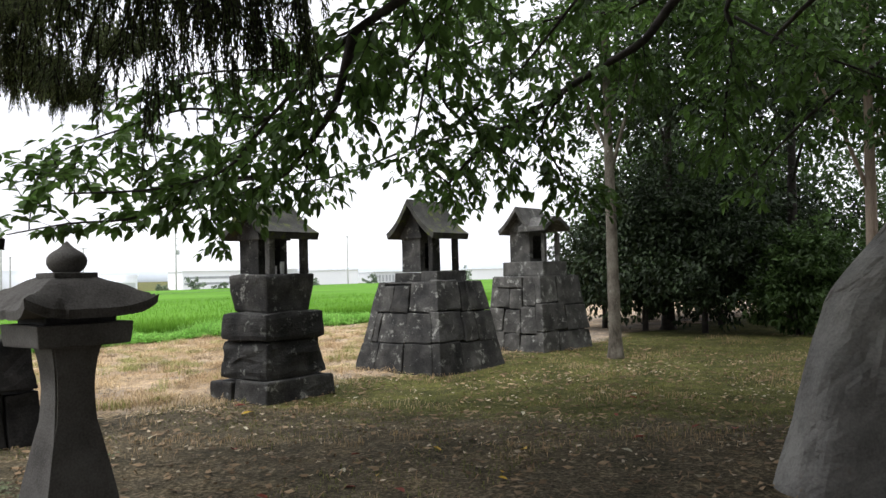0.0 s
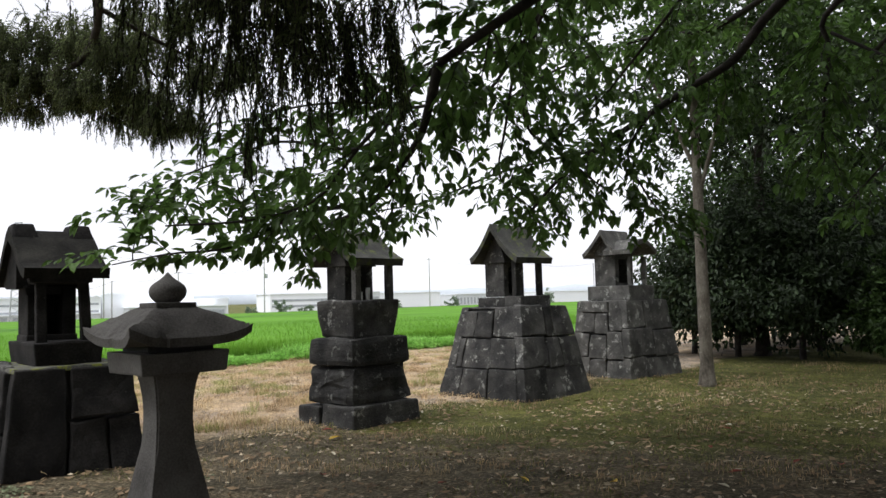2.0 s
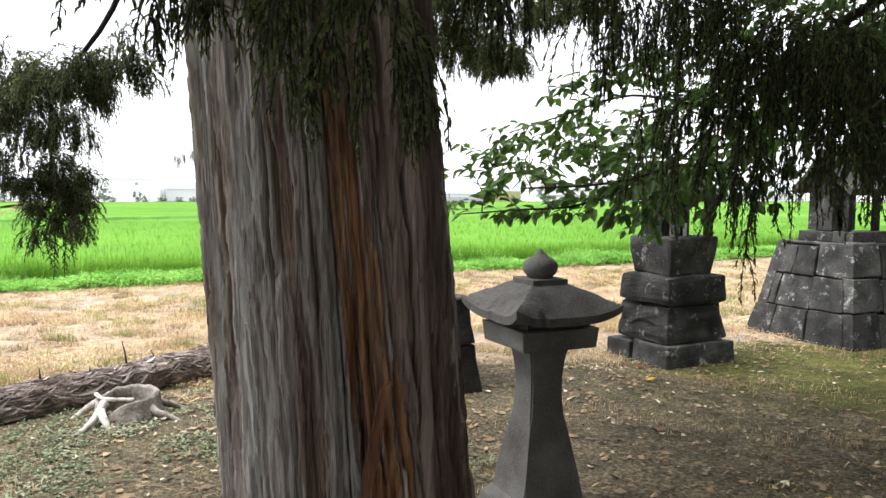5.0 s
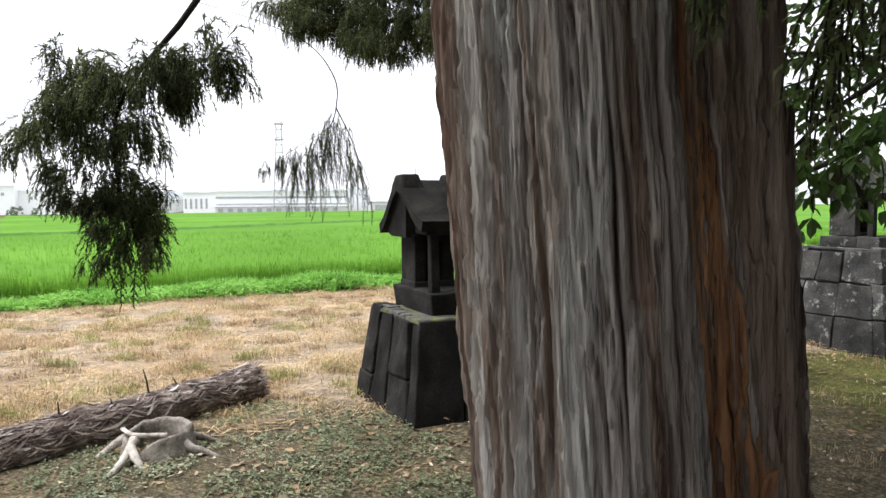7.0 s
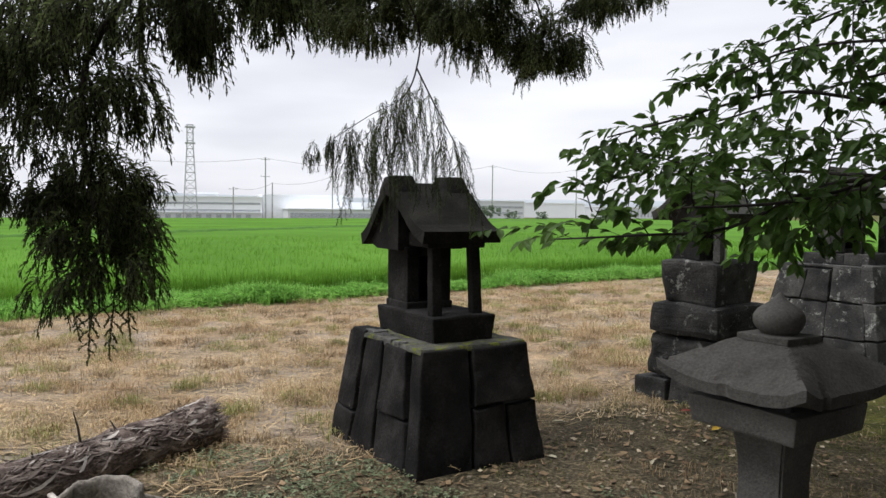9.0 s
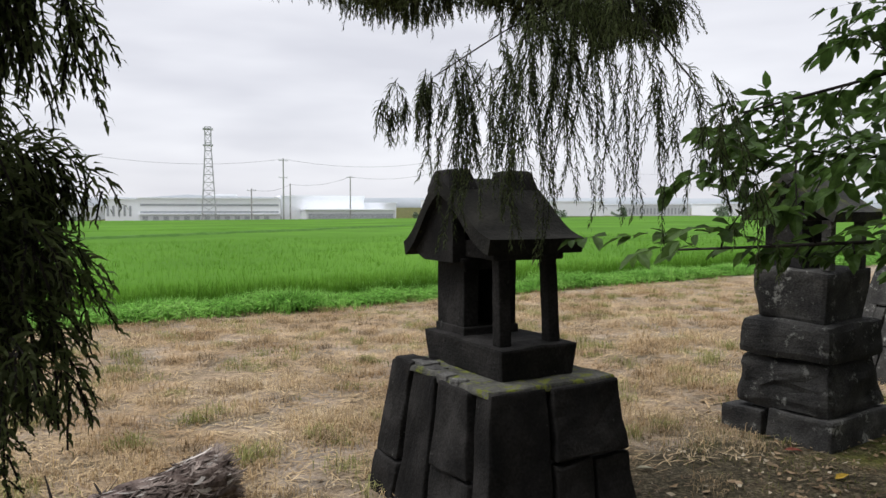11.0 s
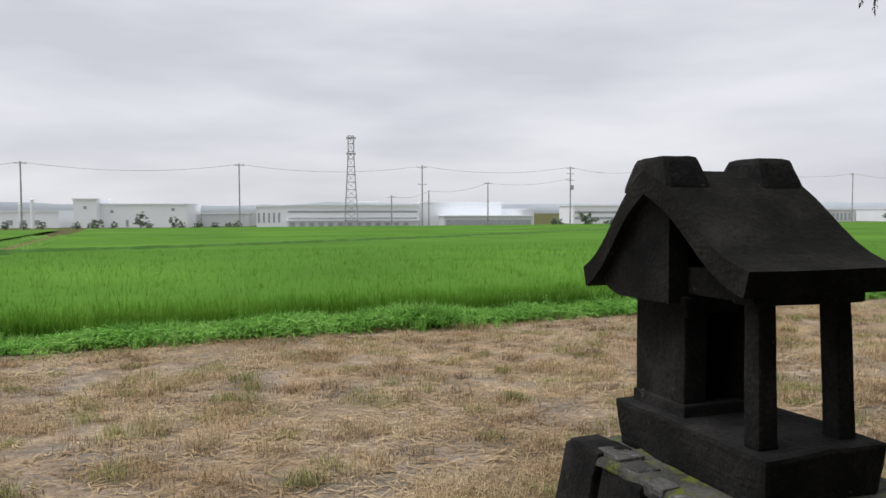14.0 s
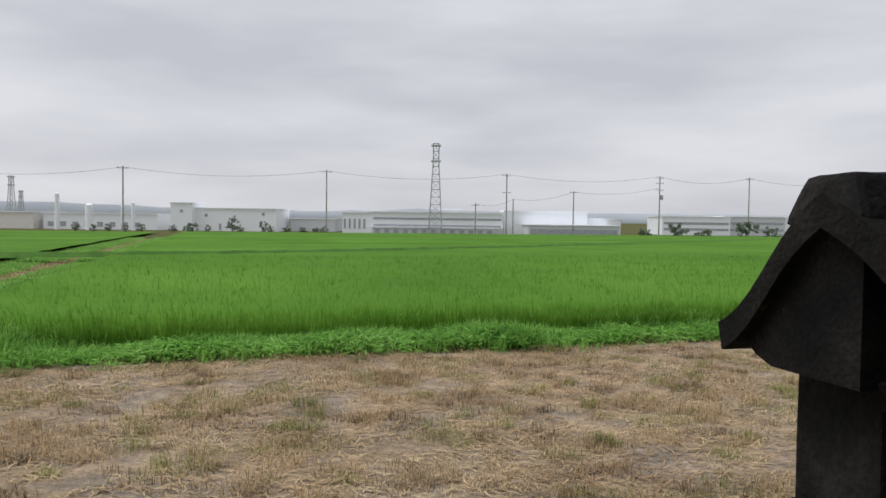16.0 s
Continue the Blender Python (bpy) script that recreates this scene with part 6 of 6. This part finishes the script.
works(150, 17, 35, 2.2, GREY_WALL, "long canopy over a loading bay", bands=((0.2, 1.5),))
works(162, 30.5, 38, 3.6, WHITE_WALL, "low white annex of the warehouse")
works(190, 55, 72, 4.6, WHITE_WALL, "white housing block with window bands", bands=((1.2, 1.8), (2.7, 3.3)))
works(195, 72, 88, 4.8, GREY_WALL, "grey housing block with window bands", bands=((1.2, 1.8), (2.9, 3.5)))
works(215, 92, 118, 4.5, WHITE_WALL, "white hall beyond the rice paddy")
works(215, 124, 150, 3.6, GREY_WALL, "grey greenhouse row beyond the paddy", openings=[(i * 1.3 + 0.4, i * 1.3 + 1.1, 0.5, 2.6) for i in range(19)])
works(215, 160, 190, 3.8, WHITE_WALL, "low white sheds beyond the paddy")


def stack(depth, side, height, radius, label):
    o = far(depth, side, -0.3)
    bm = bmesh.new()
    bmesh.ops.create_cone(bm, cap_ends=True, segments=18, radius1=radius, radius2=radius * 0.97, depth=height, matrix=Matrix.Translation((0, 0, height / 2)))
    t = thing("storage_tank", pose(o.x, o.y, o.z), label, "tank")
    part("shell", bm, WHITE_WALL, t, smooth=False)
    bm = bmesh.new()
    bmesh.ops.create_cone(bm, cap_ends=True, segments=18, radius1=radius * 0.97, radius2=radius * 0.4, depth=radius * 0.5, matrix=Matrix.Translation((0, 0, height + radius * 0.25)))
    part("cap", bm, WHITE_WALL, t)


stack(152, -77, 7.2, 0.45, "tall white cylindrical tank")
stack(152, -70.6, 5.0, 0.75, "squat white cylindrical tank")
stack(152, -61.8, 5.6, 0.35, "slim white cylindrical tank")
stack(152, -64, 4.8, 0.3, "slim white cylindrical tank")


def lattice_tower(depth, side, height, foot, head, label, bays=12):
    o = far(depth, side, -0.3)
    t = thing("lattice_tower", pose(o.x, o.y, o.z, 0, 0, FAR_TURN), label, "tower")

    def corner(k, f):
        h = foot + (head - foot) * min(1, f * 1.25)
        sx, sy = ((-1, -1), (1, -1), (1, 1), (-1, 1))[k]
        return V(sx * h, sy * h, height * f)

    for k in range(4):
        part("leg", tube([corner(k, i / bays) for i in range(bays + 1)], [0.11] * (bays + 1), 5), STEEL, t)
    for i in range(bays):
        for k in range(4):
            j = (k + 1) % 4
            part("brace", tube([corner(k, i / bays), corner(j, (i + 1) / bays)], [0.05, 0.05], 4), STEEL, t)
            part("ring_bar", tube([corner(k, (i + 1) / bays), corner(j, (i + 1) / bays)], [0.06, 0.06], 4), STEEL, t)
    for f in (0.8, 0.97):
        part("platform", block(-head * 1.7, head * 1.7, -head * 1.7, head * 1.7, height * f, height * f + 0.25, bevel=0), STEEL, t)


lattice_tower(150, -1.4, 18.0, 1.35, 0.55, "grey steel lattice communication tower")
lattice_tower(240, -136, 15, 1.2, 0.5, "distant grey steel lattice pylon", 8)
lattice_tower(260, -144, 11, 1.0, 0.4, "distant grey steel lattice pylon", 8)


def pole(depth, side, height, arms, label="grey concrete utility pole beside the road", r=0.15):
    o = far(depth, side, -0.3)
    t = thing("utility_pole", pose(o.x, o.y, o.z, 0, 0, FAR_TURN + 20), label, "utility pole", "roadside poles")
    part("shaft", tube([V(0, 0, 0), V(0, 0, height)], [r, r * 0.7], 10), CONCRETE, t)
    for z in arms:
        arm = part("crossarm", block(-0.9, 0.9, -0.05, 0.05, z - 0.05, z + 0.05, bevel=0), STEEL, t)
        for x in (-0.8, 0, 0.8):
            part("insulator", tube([V(x, 0, z + 0.05), V(x, 0, z + 0.3)], [0.06, 0.04], 6), WHITE_WALL, arm, "white porcelain insulator")
    if len(arms) > 2:
        part("transformer", tube([V(0.45, 0, height * 0.62), V(0.45, 0, height * 0.62 + 0.9)], [0.32, 0.32], 10), STEEL, t)
    return far(depth, side, height - 0.4)


def wire(a, b, sag):
    pts = [a.lerp(b, i / 14) - V(0, 0, sag * 4 * (i / 14) * (1 - i / 14)) for i in range(15)]
    ob = link_mesh("overhead_wire", tube(pts, [0.028] * 15, 4), WIRE)
    tagged(ob, "thin dark overhead cable between poles", "cable", "overhead wires")


tops = [pole(*p) for p in ((112, -78, 10.0, ()), (120, -50.4, 10.8, (10.5,)), (131, -20, 11.3, (11.0,)), (140, 11.75, 11.7, (11.3, 8.2)), (146, 41.6, 12.0, (11.6, 10.6, 9.3)), (154, 62, 12.4, (12.0,)), (164, 88, 12.6, (12.2,)), (176, 122, 12.6, (12.2,)), (188, 160, 12.6, (12.2,)))]
for a, b in zip(tops, tops[1:]):
    wire(a, b, 1.2)
low = [pole(*p) for p in ((150, 6.5, 6.4, (6.0,)), (150, 13.9, 7.4, ()), (150, 25.8, 9.0, (8.8,)))]
for a, b in zip(low, low[1:] + [tops[4] - V(0, 0, 2.2)]):
    wire(a, b, 0.8)


def far_bush(depth, side, r, label="clipped round roadside bush", tall=1.0):
    o = far(depth, side, -0.3)
    t = thing("roadside_bush", pose(o.x, o.y, o.z), label, "bush", "roadside bushes")
    crown("foliage", t, [((0, 0, r * tall), (r, r, r * tall))], 700, 0.2 * r, HAZED_GREEN, int(depth + side) % 97 + 3, 0.7, 0.3)
    part("stem", tube([V(0, 0, 0), V(0, 0, r)], [0.1, 0.06], 6), BARK_DARK, t)


for x in (-67, -63.8, -61, -58, -55, -49.2, -46.5, -43, -37, -31.4, -28.4, -25.5, -23, -21.6):
    far_bush(139, x, 0.75)
for x, r, h in ((-40, 1.2, 1.3), (-34, 1.0, 1.2), (-47.6, 1.0, 1.2), (45, 1.8, 0.9), (58, 2.0, 1.1), (63, 1.6, 0.8), (38.5, 1.2, 0.8), (50, 1.5, 0.7), (70, 1.5, 0.8), (84, 1.7, 0.8), (110, 2.2, 0.9)):
    far_bush(145, x, r, "leafy green roadside shrub", h)

# low hills on the skyline, distance haze mixed into their colour
verts, faces = [], []
N_HILL = 90
for i in range(N_HILL + 1):
    a = radians(-40 + 150 * i / N_HILL)
    h = 22 + 26 * noise.noise(Vector((i * 0.12, 0, 8))) + 8 * noise.noise(Vector((i * 0.5, 0, 2)))
    x, y = -math.sin(a) * 1900, math.cos(a) * 1900
    verts += [(x, y, -3), (x, y, max(4, h)), (x * 1.1, y * 1.1, -3)]
for i in range(N_HILL):
    k = i * 3
    faces += [(k, k + 3, k + 4, k + 1), (k + 1, k + 4, k + 5, k + 2)]
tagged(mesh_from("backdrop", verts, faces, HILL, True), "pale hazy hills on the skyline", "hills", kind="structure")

# ---- log, stump, standing stone ----


def fallen_log():
    a, b = V(-5.02, 4.68, 0.10), V(-5.62, 1.9, 0.05)
    t = thing("fallen_log", pose(0, 0, 0), "fallen cedar log with shaggy peeling bark on the ground", "log")
    pts = [a.lerp(b, i / 40) + V(0.03 * noise.noise(Vector((i * 0.25, 0, 0))), 0, 0.02 * noise.noise(Vector((i * 0.22, 2, 0)))) for i in range(41)]
    part("bark", tube(pts, [0.128 + 0.022 * math.exp(-i / 3) + 0.016 * noise.noise(Vector((i * 0.5, 5, 0))) for i in range(41)], 48, True, 0.28, 3), LOG_BARK, t, smooth=True)
    rnd = random.Random(6)
    d = (b - a).normalized()
    s = d.cross(V(0, 0, 1)).normalized()

    def strips(name, count, material, size, width, curl, label=""):
        verts, faces = [], []
        for _ in range(count):
            f = rnd.random() ** 1.3
            an = rnd.uniform(-0.5, 3.7)
            n = s * math.cos(an) + V(0, 0, 1) * math.sin(an)
            side = d.cross(n)
            q = a.lerp(b, f) + n * (0.127 + (0.02 if f < 0.06 else 0))
            way = (d * rnd.choice((-1, 1)) + side * rnd.gauss(0, 0.35)).normalized()
            ln, w, lift = size * rnd.uniform(0.4, 1.2), width * rnd.uniform(0.5, 1.4), curl * rnd.random() ** 2
            row = []
            for k in range(5):
                g = k / 4
                p = q + way * ln * (g - 0.3) + n * (0.004 + lift * g * g) + side * ln * 0.15 * math.sin(3 * g + an)
                row.append((p, w * (1 - 0.7 * abs(2 * g - 1) ** 2)))
            k0 = len(verts)
            for p, ww in row:
                verts += [tuple(p - side * ww), tuple(p + side * ww)]
            faces += [(k0 + 2 * k, k0 + 2 * k + 1, k0 + 2 * k + 3, k0 + 2 * k + 2) for k in range(4)]
        ob = mesh_from(name, verts, faces, material)
        ob.parent = t
        tagged(ob, label, kind="stuff")

    strips("bark_fibre", 1700, LOG_FIBRE, 0.19, 0.007, 0.022)
    strips("peeling_bark", 110, LOG_PALE, 0.20, 0.010, 0.04, "pale curling strips of bark")
    # frayed end
    verts, faces = [], []
    for _ in range(700):
        an, r = rnd.uniform(0, 6.283), 0.155 * rnd.random() ** 0.35
        n = s * math.cos(an) + V(0, 0, 1) * math.sin(an)
        q = a + n * r - d * 0.002
        e = q - d * rnd.uniform(0.01, 0.06) + n * rnd.uniform(0.0, 0.06) + s * rnd.gauss(0, 0.01)
        w = d.cross(n) * rnd.uniform(0.002, 0.006)
        k = len(verts)
        verts += [tuple(q - w), tuple(q + w), tuple(e + w * 0.4), tuple(e - w * 0.4)]
        faces.append((k, k + 1, k + 2, k + 3))
    end = mesh_from("frayed_end", verts, faces, LOG_FIBRE)
    end.parent = t
    tagged(end, "dark frayed bark at the log's end", kind="stuff")
    for f, an, ln in ((0.30, 1.2, 0.20), (0.22, 0.7, 0.10), (0.52, 1.8, 0.12), (0.40, 2.2, 0.07)):
        p = a.lerp(b, f) + V(0, 0, 0.10)
        way = (s * math.cos(an) + V(0, 0, 1.4)).normalized()
        part("branch_stub", tube([p, p + way * ln * 0.6, p + way * ln + s * 0.02], [0.008, 0.006, 0.003], 6), BARK_DARK, t)


fallen_log()


def stump():
    """A hollow ring of bleached wood on forked roots, with a bar across its open front."""
    t = thing("tree_stump", pose(-4.72, 3.45, gz(-4.72, 3.45)), "low hollow bleached tree stump with forked exposed roots", "stump")
    bm = bmesh.new()
    n, rings = 56, []

    def edge(a):
        """Height of the broken rim: high at the back, low and open on one side."""
        back = 0.5 + 0.5 * math.cos(a - 1.6)
        return 0.125 + 0.045 * back + 0.014 * noise.noise(Vector((math.cos(a) * 4, math.sin(a) * 4, 3))) - 0.075 * math.exp(-((a - 4.75) / 0.42) ** 2)

    def wall(f, r, inner):
        ring = []
        for k in range(n):
            a = 2 * math.pi * k / n
            c, sn = math.cos(a), math.sin(a)
            fold = 0.10 * noise.noise(Vector((c * 2.2, sn * 2.2, f))) + 0.05 * noise.noise(Vector((c * 7, sn * 7, f * 2)))
            z = -0.03 + (edge(a) + 0.03) * f
            rr = r * (1 + fold) + (0 if inner else 0.05 * (1 - f) ** 2)
            ring.append(bm.verts.new((rr * c, rr * sn, z)))
        return ring

    rings = [wall(f, 0.195, False) for f in (0, 0.25, 0.5, 0.75, 0.93)] + [wall(1.0, 0.19, False), wall(1.0, 0.174, True)] + [wall(f, 0.168, True) for f in (0.9, 0.5, 0.1)]
    for a, b in zip(rings, rings[1:]):
        for k in range(n):
            bm.faces.new((a[k], a[(k + 1) % n], b[(k + 1) % n], b[k]))
    bm.faces.new(rings[-1])
    part("rim", bm, DEADWOOD, t, smooth=True)
    part("splinter_bar", tube(bend([(-0.19, -0.10, 0.15), (-0.02, -0.17, 0.155), (0.15, -0.08, 0.15)], 5), [0.013] * 11, 8, True, 0.3, 4), BLEACHED, t, "pale bar of split wood", smooth=True)
    roots = (((-0.02, -0.17, 0.13), (0.0, -0.23, 0.085), (0.02, -0.30, 0.04), (0.05, -0.42, 0.0), (0.04, -0.52, -0.02)),
             ((0.0, -0.22, 0.09), (0.07, -0.25, 0.055), (0.13, -0.27, 0.02), (0.22, -0.30, -0.02)),
             ((-0.17, -0.10, 0.10), (-0.22, -0.14, 0.06), (-0.26, -0.20, 0.01), (-0.30, -0.24, -0.03)),
             ((0.17, 0.02, 0.09), (0.25, 0.03, 0.05), (0.34, 0.08, 0.01), (0.44, 0.10, -0.03)),
             ((-0.15, 0.10, 0.08), (-0.24, 0.16, 0.04), (-0.34, 0.20, -0.03)),
             ((0.08, 0.16, 0.08), (0.14, 0.26, 0.03), (0.20, 0.36, -0.03)))
    for k, pts in enumerate(roots):
        path = bend(pts, 4)
        part("root", tube(path, [0.030 - 0.017 * i / len(path) for i in range(len(path))], 9, True, 0.3, k), BLEACHED if k < 3 else DEADWOOD, t, smooth=True)


stump()


def standing_stone():
    t = thing("stone_monument", pose(2.36, 3.95, 0, 0, 0, 8), "tall rough natural stone monument on the ground", "stone monument")
    bm = bmesh.new()
    n, m = 72, 60
    rings = []
    for j in range(m + 1):
        f = j / m
        z = -0.1 + 1.55 * f
        half = 0.92 - 0.50 * f - 0.30 * smooth01(0.6, 1.0, f)
        thick = 0.26 * (1 - 0.35 * f)
        ring = []
        for k in range(n):
            a = 2 * math.pi * k / n
            c, s = math.cos(a), math.sin(a)
            x = half * math.copysign(abs(c) ** 0.6, c)
            y = thick * math.copysign(abs(s) ** 0.6, s)
            d = 0.05 * noise.noise(Vector((x * 3, y * 3, z * 3))) - 0.05 * abs(noise.noise(Vector((x * 5 + z, y * 5, z * 2.2)))) + 0.016 * noise.noise(Vector((x * 14, y * 14, z * 8))) + 0.008 * noise.noise(Vector((x * 34, y * 34, z * 24)))
            ring.append(bm.verts.new((x + d, y + d, z + 0.25 * d)))
        rings.append(ring)
    for a, b in zip(rings, rings[1:]):
        for k in range(n):
            bm.faces.new((a[k], a[(k + 1) % n], b[(k + 1) % n], b[k]))
    bm.faces.new(rings[-1])
    part("body", bm, MONUMENT, t)


standing_stone()
